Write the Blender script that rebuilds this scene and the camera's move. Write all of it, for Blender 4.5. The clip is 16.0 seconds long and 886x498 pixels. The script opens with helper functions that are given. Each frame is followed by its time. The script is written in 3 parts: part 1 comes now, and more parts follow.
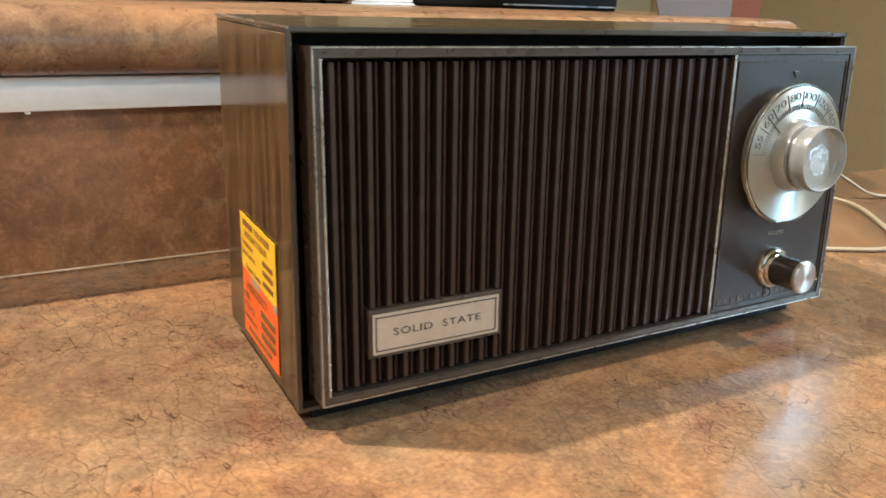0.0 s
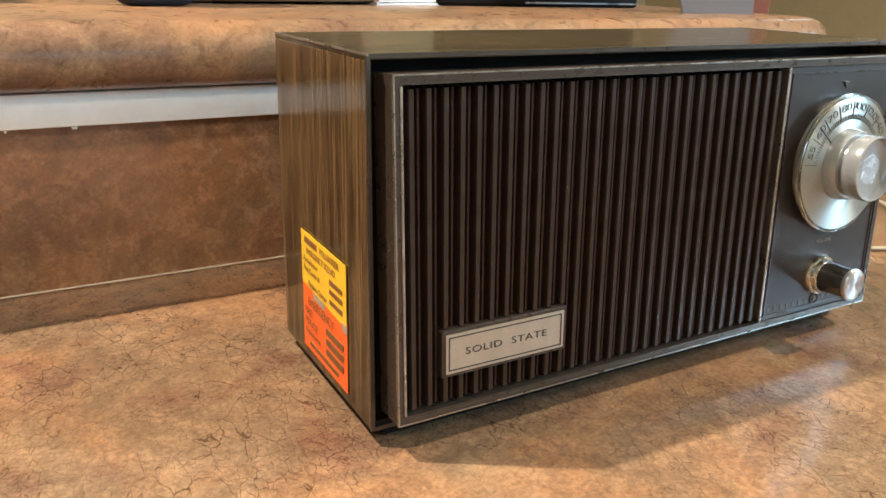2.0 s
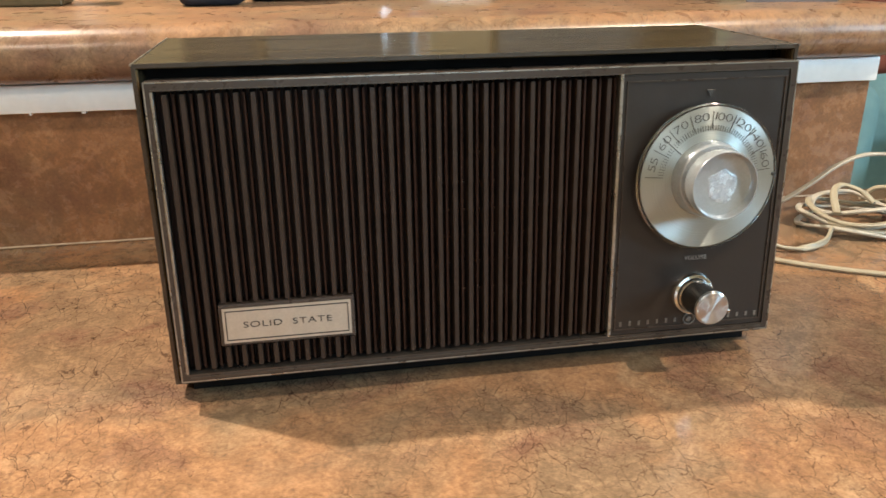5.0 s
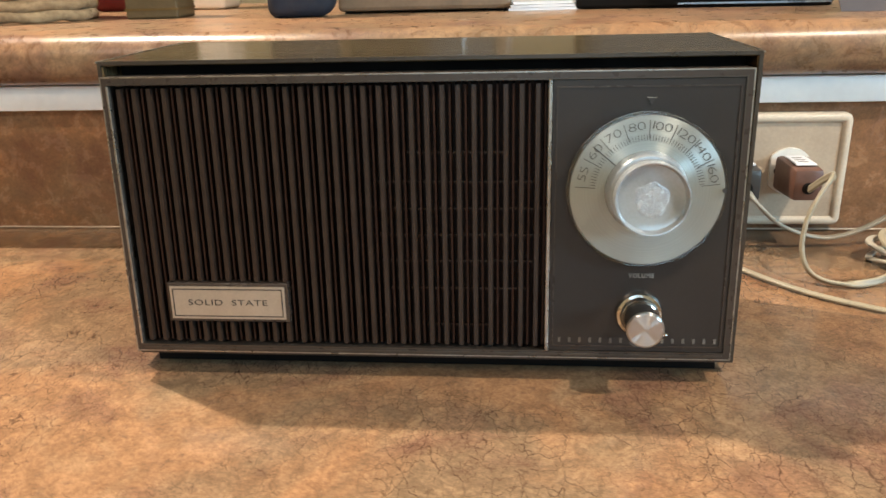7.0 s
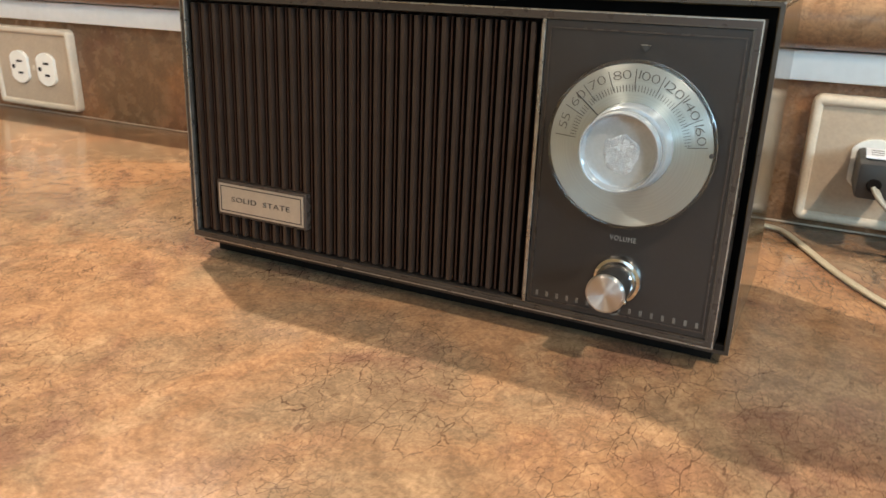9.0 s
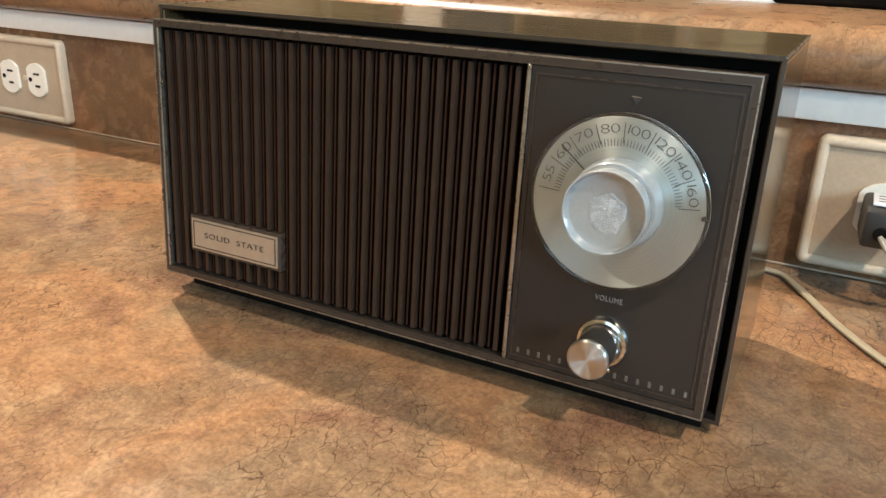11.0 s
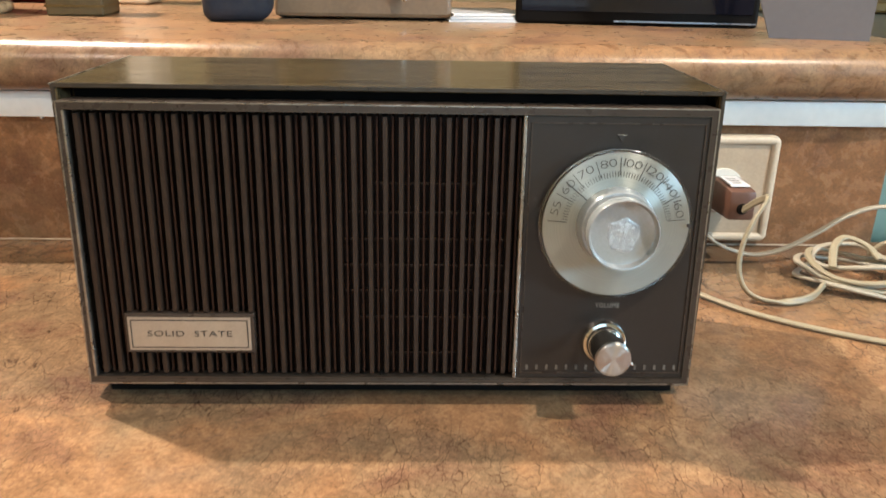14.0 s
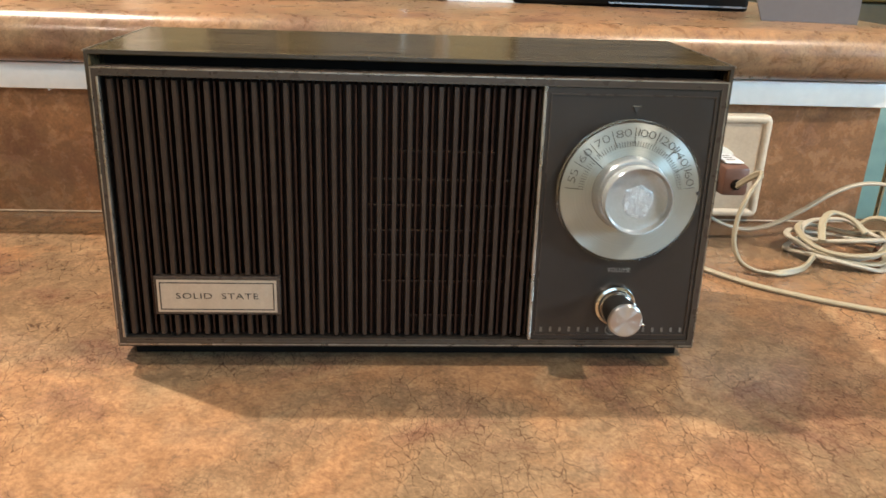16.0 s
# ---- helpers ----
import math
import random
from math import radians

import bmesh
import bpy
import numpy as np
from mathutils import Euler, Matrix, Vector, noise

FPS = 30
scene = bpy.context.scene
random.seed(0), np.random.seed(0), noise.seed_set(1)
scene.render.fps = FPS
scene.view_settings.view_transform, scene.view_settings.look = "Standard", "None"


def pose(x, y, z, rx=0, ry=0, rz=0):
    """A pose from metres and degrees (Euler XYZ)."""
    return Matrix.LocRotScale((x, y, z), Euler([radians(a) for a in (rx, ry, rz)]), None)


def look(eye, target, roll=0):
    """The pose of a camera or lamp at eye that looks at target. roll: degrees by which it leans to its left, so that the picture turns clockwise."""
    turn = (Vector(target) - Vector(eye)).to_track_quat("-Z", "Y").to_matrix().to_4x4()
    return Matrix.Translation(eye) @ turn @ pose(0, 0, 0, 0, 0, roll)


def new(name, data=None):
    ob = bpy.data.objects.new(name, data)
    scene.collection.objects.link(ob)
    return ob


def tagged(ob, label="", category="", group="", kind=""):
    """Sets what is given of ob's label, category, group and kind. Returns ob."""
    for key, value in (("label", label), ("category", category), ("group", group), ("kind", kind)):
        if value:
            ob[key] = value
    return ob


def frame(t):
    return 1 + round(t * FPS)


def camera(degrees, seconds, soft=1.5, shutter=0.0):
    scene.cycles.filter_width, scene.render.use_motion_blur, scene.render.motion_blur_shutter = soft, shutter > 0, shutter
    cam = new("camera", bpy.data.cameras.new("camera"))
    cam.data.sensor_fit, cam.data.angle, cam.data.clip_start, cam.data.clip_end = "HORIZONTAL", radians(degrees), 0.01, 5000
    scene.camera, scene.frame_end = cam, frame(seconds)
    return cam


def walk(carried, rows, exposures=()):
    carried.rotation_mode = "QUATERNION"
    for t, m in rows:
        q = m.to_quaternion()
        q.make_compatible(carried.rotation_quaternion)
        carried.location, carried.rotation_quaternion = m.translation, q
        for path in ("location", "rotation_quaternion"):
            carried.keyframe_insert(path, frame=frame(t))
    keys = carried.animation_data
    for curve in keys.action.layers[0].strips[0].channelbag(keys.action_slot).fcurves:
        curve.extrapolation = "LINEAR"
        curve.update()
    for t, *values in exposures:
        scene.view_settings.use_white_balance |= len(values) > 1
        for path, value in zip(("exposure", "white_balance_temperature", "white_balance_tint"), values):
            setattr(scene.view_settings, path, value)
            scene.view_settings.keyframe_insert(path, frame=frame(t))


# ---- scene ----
cam = camera(59.2, 16.0, 1.5, 0.65)
METRES, EYE, TILT, LEAN, TURN = 0.8, 0.161, 0.0, 0.0, -28.7
ROWS = [
    (0.0, 0.0, 0.0, 0.0, 0.21, -15.97, -0.74),
    (0.5, -0.0279, -0.0016, 0.0112, -1.19, -16.52, 0.17),
    (1.0, -0.0472, 0.0047, 0.0136, -1.74, -17.03, 0.41),
    (1.5, -0.0423, 0.0066, 0.0199, -1.49, -17.22, 0.26),
    (2.0, -0.0391, 0.0011, 0.0175, -0.47, -17.04, -0.22),
    (2.5, -0.0146, -0.0086, 0.0221, 1.99, -16.75, -1.03),
    (3.0, 0.0199, -0.0185, 0.0147, 6.15, -17.52, -1.91),
    (3.5, 0.0679, -0.0205, 0.0233, 9.27, -18.3, -1.95),
    (4.0, 0.1146, -0.0091, 0.0228, 11.6, -18.87, -0.87),
    (4.5, 0.1699, 0.001, 0.0348, 14.97, -18.9, 0.22),
    (7.0, 0.3647, 0.0735, 0.0229, 33.73, -16.91, 1.22),
    (7.5, 0.4035, 0.1043, 0.0132, 38.63, -16.92, 1.28),
    (8.0, 0.4402, 0.1315, 0.0136, 45.39, -17.32, 0.91),
    (8.5, 0.4782, 0.1597, 0.0095, 50.96, -17.97, -0.22),
    (9.0, 0.496, 0.1817, 0.001, 55.67, -18.73, -2.04),
    (9.5, 0.4896, 0.2051, 0.0117, 57.57, -18.95, -3.36),
    (12.0, 0.4551, 0.203, 0.0207, 53.22, -17.83, -2.22),
    (12.5, 0.4258, 0.1857, 0.021, 46.52, -17.7, -1.98),
    (13.0, 0.3646, 0.144, 0.0315, 35.34, -17.34, -1.29),
    (13.5, 0.3311, 0.0979, 0.0466, 29.22, -16.97, -0.64),
    (14.0, 0.3289, 0.0596, 0.0464, 27.3, -17.68, -0.92),
    (14.5, 0.3267, 0.0362, 0.0389, 26.34, -18.42, -1.5),
    (15.0, 0.3279, 0.0274, 0.033, 25.83, -18.71, -1.71),
    (15.5, 0.326, 0.0251, 0.0349, 25.64, -18.71, -1.75),
    (16.0, 0.3137, 0.0275, 0.0399, 25.59, -18.68, -1.75),
]
LEVEL = pose(0, 0, -0.0015, -2.8, 0, 0)
walk(cam, [(t, LEVEL @ pose(-0.24, -0.265, EYE, TILT, LEAN, TURN) @ pose(METRES * x, METRES * y, METRES * z, 90 + pitch, roll, yaw)) for t, x, y, z, yaw, pitch, roll in ROWS],
     [(0, -0.02), (4.5, -0.09), (7.0, -0.17), (8.5, -0.13), (9.5, -0.19), (12.0, -0.15), (13.0, -0.07), (13.5, -0.11), (15.0, -0.12), (16.0, -0.12)])

# ---- light ----
world = bpy.data.worlds.new("world")
scene.world = world
world.use_nodes = True
bg = world.node_tree.nodes["Background"]
sky = world.node_tree.nodes.new("ShaderNodeTexSky")
sky.sky_type, sky.sun_disc, sky.sun_elevation, sky.sun_rotation = "NISHITA", False, radians(35), radians(60)
world.node_tree.links.new(sky.outputs[0], bg.inputs[0])
bg.inputs[1].default_value = 0.08


def area(name, m, size, size_y, watts, colour, shape="RECTANGLE"):
    d = bpy.data.lights.new(name, "AREA")
    d.shape, d.size, d.size_y, d.energy, d.color = shape, size, size_y, watts, colour
    ob = new(name, d)
    ob.matrix_world = m
    return ob


WARM, COOL = (1.0, 0.85, 0.69), (0.47, 0.765, 1.0)
CEIL = 1.58
area("downlight", look((-0.80, 0.478, CEIL - 0.02), (-0.70, 0.40, 0)), 0.045, 0.045, 73, WARM, "DISK")
area("downlight", look((0.95, -0.58, CEIL - 0.02), (0.85, -0.5, 0)), 0.06, 0.06, 42, WARM, "DISK")
# warm fill added at ceiling height to brighten the front left, no known fitting
area("downlight", look((-0.9, -1.5, CEIL - 0.02), (-0.9, -1.5, 0)), 0.14, 0.14, 27, WARM, "DISK")
# daylight of the far right wall's windows, then cool fill added behind the camera
area("window_light", look((2.88, 1.68, 1.30), (0, 0, 0.1)), 0.13, 0.44, 1.7, COOL)
area("window_light", look((2.88, -1.55, 0.95), (0, 0, 0.1)), 0.8, 0.75, 138, COOL)
area("window_light", look((0.2, -2.9, 0.60), (0, 0, 0.1)), 1.2, 0.9, 10, COOL)


# ---- materials ----
def nodes(name):
    m = bpy.data.materials.new(name)
    m.use_nodes = True
    nt = m.node_tree
    return m, nt, nt.nodes["Principled BSDF"]


def add(nt, kind, **values):
    n = nt.nodes.new(kind)
    for k, v in values.items():
        if k in n.inputs:
            n.inputs[k].default_value = v
    return n


def ramp(nt, source, stops):
    r = nt.nodes.new("ShaderNodeValToRGB")
    e = r.color_ramp.elements
    while len(e) < len(stops):
        e.new(0.5)
    for s, (p, c) in zip(e, stops):
        s.position, s.color = p, (*c, 1) if len(c) == 3 else c
    nt.links.new(source, r.inputs[0])
    return r


def coords(nt, scale=(1, 1, 1), turn=(0, 0, 0)):
    tc, mp = nt.nodes.new("ShaderNodeTexCoord"), nt.nodes.new("ShaderNodeMapping")
    mp.inputs["Scale"].default_value, mp.inputs["Rotation"].default_value = scale, turn
    nt.links.new(tc.outputs["Object"], mp.inputs[0])
    return mp.outputs[0]


def mixed(nt, fac, a, b, mode="MIX"):
    n = nt.nodes.new("ShaderNodeMix")
    n.data_type, n.blend_type = "RGBA", mode
    for i, v in ((0, fac), (6, a), (7, b)):
        if isinstance(v, bpy.types.NodeSocket):
            nt.links.new(v, n.inputs[i])
        else:
            n.inputs[i].default_value = (*v, 1) if isinstance(v, tuple) else v
    return n.outputs[2]


def bump(nt, bsdf, height, strength=0.2, distance=0.001):
    b = add(nt, "ShaderNodeBump", Strength=strength, Distance=distance)
    nt.links.new(height, b.inputs["Height"])
    nt.links.new(b.outputs[0], bsdf.inputs["Normal"])


def plain(name, colour, rough=0.5, metal=0.0, grain=60.0, vary=0.18, relief=0.1, coat=0.0, gloss=0.5):
    """A painted, moulded or cast surface with fine grain and broad unevenness."""
    m, nt, p = nodes(name)
    v = coords(nt)
    fine, broad = add(nt, "ShaderNodeTexNoise", Scale=grain * 8, Detail=4.0), add(nt, "ShaderNodeTexNoise", Scale=grain, Detail=3.0)
    for n in (fine, broad):
        nt.links.new(v, n.inputs["Vector"])
    both = mixed(nt, 0.5, fine.outputs[0], broad.outputs[0])
    lo, hi = tuple(c * (1 - vary) for c in colour), tuple(min(1, c * (1 + vary)) for c in colour)
    nt.links.new(ramp(nt, both, [(0.3, lo), (0.7, hi)]).outputs[0], p.inputs["Base Color"])
    spread = min(0.18, vary)
    r = ramp(nt, broad.outputs[0], [(0.3, (rough * (1 - spread),) * 3), (0.75, (min(1, rough * (1 + spread)),) * 3)])
    nt.links.new(r.outputs[0], p.inputs["Roughness"])
    p.inputs["Metallic"].default_value, p.inputs["Coat Weight"].default_value = metal, coat
    p.inputs["Specular IOR Level"].default_value = gloss
    if relief:
        bump(nt, p, fine.outputs[0], relief, 0.0004)
    return m


def warped(nt, v, steps):
    """Coordinates pushed about by noise, one (scale, reach) after another."""
    for scale, reach in steps:
        bend = add(nt, "ShaderNodeTexNoise", Scale=scale, Detail=2.0)
        nt.links.new(v, bend.inputs["Vector"])
        off = nt.nodes.new("ShaderNodeVectorMath")
        off.operation = "SCALE"
        off.inputs[3].default_value = reach
        nt.links.new(bend.outputs["Color"], off.inputs[0])
        total = nt.nodes.new("ShaderNodeVectorMath")
        nt.links.new(v, total.inputs[0])
        nt.links.new(off.outputs[0], total.inputs[1])
        v = total.outputs[0]
    return v


def laminate(name="laminate", cracks=1.0, tint=None, rough=(0.13, 0.22), vein=1.0):
    """Mottled brown laminate: clouds of orange, olive and red-brown under nets of broken cracks."""
    m, nt, p = nodes(name)
    v = coords(nt)

    def cloud(scale, detail, lo, hi, weight=1.0, distort=0.0, roughness=0.6, shift=0.0):
        n = add(nt, "ShaderNodeTexNoise", Scale=scale, Detail=detail, Roughness=roughness, Distortion=distort)
        nt.links.new(v if not shift else coords(nt, (1, 1 + shift, 1)), n.inputs["Vector"])
        return ramp(nt, n.outputs[0], [(lo, (0, 0, 0)), (hi, (weight,) * 3)]).outputs[0], n.outputs[0]

    olive, _ = cloud(8.5, 4.0, 0.44, 0.58, 0.85, 0.6)
    red, _ = cloud(15.0, 4.0, 0.52, 0.66, 0.75, 0.8, shift=0.07)
    pale, _ = cloud(21.0, 5.0, 0.52, 0.68, 0.60 * vein, 0.9, shift=-0.06)
    clump, clump_raw = cloud(64.0, 6.0, 0.36, 0.60, 1.0, vein, 0.66)
    streak, _ = cloud(120.0, 6.0, 0.54, 0.70, 0.62, 1.4, 0.72)
    grit, grit_raw = cloud(420.0, 5.0, 0.36, 0.62, 1.0, 0.0, 0.78)
    base = mixed(nt, olive, (0.318, 0.174, 0.090), (0.214, 0.146, 0.088))
    base = mixed(nt, red, base, (0.178, 0.092, 0.060))
    base = mixed(nt, pale, base, (0.372, 0.238, 0.135))
    base = mixed(nt, 0.52, base, ramp(nt, clump, [(0.0, (0.42, 0.40, 0.40)), (1.0, (1.08, 1.08, 1.06))]).outputs[0], "MULTIPLY")
    base = mixed(nt, streak, base, (0.135, 0.083, 0.055))
    base = mixed(nt, 0.56, base, ramp(nt, grit, [(0.0, (0.46,) * 3), (1.0, (1.12,) * 3)]).outputs[0], "MULTIPLY")
    speck, _ = cloud(260.0, 4.0, 0.64, 0.74, 0.24 * vein, 0.6, 0.7)
    base = mixed(nt, speck, base, (0.43, 0.32, 0.21))
    lines = None
    for scale, width, patch, centre, weight, along in ((80.0, 0.019, 11.0, 0.48, 0.85, 0.50), (150.0, 0.028, 12.0, 0.49, 0.80, 0.60), (250.0, 0.046, 15.0, 0.53, 0.60, 0.7)):
        vor = nt.nodes.new("ShaderNodeTexVoronoi")
        vor.feature = "DISTANCE_TO_EDGE"
        vor.inputs["Scale"].default_value, vor.inputs["Randomness"].default_value = scale, 1.0
        nt.links.new(warped(nt, coords(nt, (1, along, along), (0, 0, 0.25)), ((80.0, 0.007), (300.0, 0.0022))), vor.inputs["Vector"])
        line = ramp(nt, vor.outputs["Distance"], [(0.0, (1, 1, 1)), (width, (0, 0, 0))]).outputs[0]
        mask, _ = cloud(patch, 3.0, centre - 0.07, centre + 0.07, weight, 0.4, shift=0.03 * scale / 60)
        broken, _ = cloud(scale * 0.8, 3.0, 0.40, 0.50, 1.0, 0.3)
        line = mixed(nt, 1.0, mixed(nt, 1.0, line, mask, "MULTIPLY"), broken, "MULTIPLY")
        lines = line if lines is None else mixed(nt, 1.0, lines, line, "LIGHTEN")
    if cracks != 1.0:
        lines = mixed(nt, 1.0, lines, (cracks,) * 3, "MULTIPLY")
    col = mixed(nt, lines, base, (0.040, 0.019, 0.011))
    if tint:
        col = mixed(nt, 1.0, col, tint, "MULTIPLY")
    nt.links.new(col, p.inputs["Base Color"])
    nt.links.new(ramp(nt, clump_raw, [(0.3, (rough[0],) * 3), (0.7, (rough[1],) * 3)]).outputs[0], p.inputs["Roughness"])
    p.inputs["Specular IOR Level"].default_value = 0.42
    height = mixed(nt, lines, mixed(nt, 0.5, grit_raw, clump_raw), (0.0, 0.0, 0.0))
    bump(nt, p, height, 0.12, 0.0004)
    return m


def wood(name, along, dark, light, rough=0.2):
    """Varnished walnut-print grain that runs along x or z."""
    m, nt, p = nodes(name)
    s = (9, 260, 260) if along == "x" else (230, 230, 6)
    w = (3, 70, 70) if along == "x" else (70, 70, 3)
    a, b = add(nt, "ShaderNodeTexNoise", Scale=3.0, Detail=6.0, Roughness=0.7), add(nt, "ShaderNodeTexNoise", Scale=2.0, Detail=4.0, Distortion=0.8)
    nt.links.new(coords(nt, s), a.inputs["Vector"])
    nt.links.new(coords(nt, w), b.inputs["Vector"])
    both = mixed(nt, 0.28, a.outputs[0], b.outputs[0])
    col = ramp(nt, both, [(0.40, dark), (0.5, tuple((x + y) / 2 for x, y in zip(dark, light))), (0.60, light)]).outputs[0]
    nt.links.new(col, p.inputs["Base Color"])
    nt.links.new(ramp(nt, a.outputs[0], [(0.3, (rough * 2.2,) * 3), (0.7, (rough * 0.6,) * 3)]).outputs[0], p.inputs["Roughness"])
    bump(nt, p, a.outputs[0], 0.05, 0.0002)
    return m


def spun(name, colour, rough=0.28, metal=1.0):
    """Lathe-turned aluminium: rings round the local y axis and a soft radial sheen."""
    m, nt, p = nodes(name)
    tc = nt.nodes.new("ShaderNodeTexCoord")
    sep = nt.nodes.new("ShaderNodeSeparateXYZ")
    flat = nt.nodes.new("ShaderNodeCombineXYZ")
    nt.links.new(tc.outputs["Object"], sep.inputs[0])
    nt.links.new(sep.outputs[0], flat.inputs[0])
    nt.links.new(sep.outputs[2], flat.inputs[1])
    length = nt.nodes.new("ShaderNodeVectorMath")
    length.operation = "LENGTH"
    nt.links.new(flat.outputs[0], length.inputs[0])
    rings = add(nt, "ShaderNodeTexNoise", Scale=2600.0, Detail=2.0)
    rings.noise_dimensions = "1D"
    nt.links.new(length.outputs["Value"], rings.inputs["W"])
    nt.links.new(ramp(nt, rings.outputs[0], [(0.3, tuple(c * 0.86 for c in colour)), (0.7, colour)]).outputs[0], p.inputs["Base Color"])
    p.inputs["Metallic"].default_value, p.inputs["Roughness"].default_value = metal, rough
    p.inputs["Anisotropic"].default_value, p.inputs["Anisotropic Rotation"].default_value = 0.92, 0.25
    tan = nt.nodes.new("ShaderNodeTangent")
    tan.direction_type, tan.axis = "RADIAL", "Y"
    nt.links.new(tan.outputs[0], p.inputs["Tangent"])
    bump(nt, p, rings.outputs[0], 0.15, 0.0002)
    return m


def clear(name, rough=0.04, colour=(0.95, 0.96, 0.95)):
    m, nt, p = nodes(name)
    p.inputs["Base Color"].default_value = (*colour, 1)
    p.inputs["Transmission Weight"].default_value, p.inputs["Roughness"].default_value, p.inputs["IOR"].default_value = 1.0, rough, 1.49
    return m


def woven(name, a, b, scale):
    m, nt, p = nodes(name)
    v = coords(nt)
    w = add(nt, "ShaderNodeTexNoise", Scale=scale * 0.35, Detail=3.0, Distortion=1.5)
    n = add(nt, "ShaderNodeTexNoise", Scale=scale * 2, Detail=4.0)
    nt.links.new(v, w.inputs["Vector"])
    nt.links.new(v, n.inputs["Vector"])
    both = mixed(nt, 0.5, w.outputs[0], n.outputs[0])
    nt.links.new(ramp(nt, both, [(0.25, a), (0.75, b)]).outputs[0], p.inputs["Base Color"])
    p.inputs["Roughness"].default_value = 0.9
    bump(nt, p, both, 0.5, 0.003)
    return m


LAMINATE = laminate()
BAR = laminate("bar_laminate", 0.7, None, (0.24, 0.36))
SPLASH = laminate("backsplash_laminate", 0.4, (0.92, 0.85, 0.83), (0.2, 0.32), 0.35)
WALNUT_X = wood("walnut_top", "x", (0.016, 0.011, 0.005), (0.105, 0.078, 0.037), 0.15)
WALNUT_Z = wood("walnut_side", "z", (0.014, 0.0085, 0.004), (0.135, 0.085, 0.040), 0.08)
BRONZE = plain("dark_bronze_plastic", (0.042, 0.031, 0.025), 0.28, 0.1, 160, 0.04)
EDGE = plain("worn_silver_edge", (0.37, 0.345, 0.31), 0.3, 0.9, 120, 0.35)
EDGE_DARK = plain("worn_bronze_edge", (0.085, 0.072, 0.060), 0.32, 0.7, 160, 0.15)
BROWN = plain("brown_grille_plastic", (0.026, 0.016, 0.0115), 0.34, 0.0, 110, 0.22, gloss=0.36)
DEEP = plain("deep_brown_plastic", (0.027, 0.013, 0.009), 0.5, 0.0, 110, 0.25, gloss=0.12)
# lighter warm brown that paints the small glints between the ribs
GLINT_BROWN = plain("glint_brown_mesh_bar", (0.068, 0.034, 0.020), 0.3, 0.3, 300, 0.5)
# kept near black and dull so the radio's gaps read as shade too
BLACK = plain("black_plastic", (0.0045, 0.0035, 0.003), 0.6, gloss=0.15)
PANEL = plain("brown_grey_panel_paint", (0.022, 0.018, 0.016), 0.36, 0.1, 70, 0.10)
SILVER = plain("badge_silver", (0.50, 0.465, 0.40), 0.36, 0.75, 150, 0.10)
INK = plain("dark_print", (0.035, 0.032, 0.03), 0.6, relief=0)
STICKER_INK = plain("faded_sticker_print", (0.22, 0.10, 0.03), 0.6, relief=0)
PALE_PRINT = plain("pale_grey_print", (0.27, 0.25, 0.23), 0.5, relief=0)
DIAL_INK = plain("grey_dial_print", (0.085, 0.08, 0.072), 0.5, 0.0, relief=0)
PRINT = plain("grey_print", (0.12, 0.108, 0.095), 0.5, relief=0)
SPUN = spun("spun_aluminium", (0.47, 0.505, 0.485), 0.40, 0.80)
SPUN_FACE = spun("turned_knob_face", (0.56, 0.545, 0.53), 0.34)
HUB = plain("clear_backed_knob", (0.36, 0.39, 0.41), 0.17, 0.38, 90, 0.10, 0.05, 0.6)
FROST = plain("crazed_knob_face", (0.42, 0.46, 0.49), 0.26, 0.4, 260, 0.30, 0.8)
CHROME = plain("chrome", (0.70, 0.68, 0.65), 0.10, 1.0, 200, 0.08, 0.03)
STEM = plain("polished_knob_barrel", (0.22, 0.21, 0.20), 0.14, 0.9, 200, 0.1)
CLEAR = clear("clear_acrylic")
WHITE = plain("white_enamel_strip", (0.74, 0.74, 0.72), 0.35, 0.0, 20, 0.06)
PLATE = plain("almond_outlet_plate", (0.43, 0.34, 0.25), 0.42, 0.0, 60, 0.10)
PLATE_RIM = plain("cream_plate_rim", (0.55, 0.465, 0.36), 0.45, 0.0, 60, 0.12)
SOCKET = plain("white_socket_plastic", (0.80, 0.77, 0.70), 0.35, 0.0, 90, 0.06)
CORD = plain("cream_vinyl_cord", (0.27, 0.235, 0.165), 0.42, 0.0, 150, 0.15)
CORD_WHITE = plain("off_white_vinyl_cord", (0.31, 0.285, 0.235), 0.42, 0.0, 150, 0.12)
PLUG_BROWN = plain("brown_plug", (0.105, 0.050, 0.034), 0.45, 0.0, 120, 0.15)
PLUG_GREY = plain("charcoal_plug", (0.030, 0.029, 0.028), 0.45, 0.0, 120, 0.15)
PAPER = plain("white_paper_label", (0.80, 0.80, 0.82), 0.6, 0.0, 80, 0.05)
YELLOW = plain("yellow_sticker_paper", (0.80, 0.50, 0.03), 0.45, 0.0, 120, 0.12)
ORANGE = plain("orange_sticker_paper", (0.86, 0.13, 0.02), 0.45, 0.0, 120, 0.12)
TAPE = plain("greyed_tape", (0.34, 0.30, 0.24), 0.4, 0.0, 120, 0.2)
WALL = plain("tan_wall_paint", (0.46, 0.37, 0.23), 0.8, 0.0, 12, 0.07)
CEILING = plain("ceiling_paint", (0.78, 0.74, 0.66), 0.9, 0.0, 12, 0.05)
FLOOR = plain("tan_carpet", (0.30, 0.24, 0.15), 0.95, 0.0, 60, 0.3, 0.5)
NAVY = plain("navy_fabric", (0.010, 0.013, 0.024), 0.8, 0.0, 90, 0.3, 0.4)
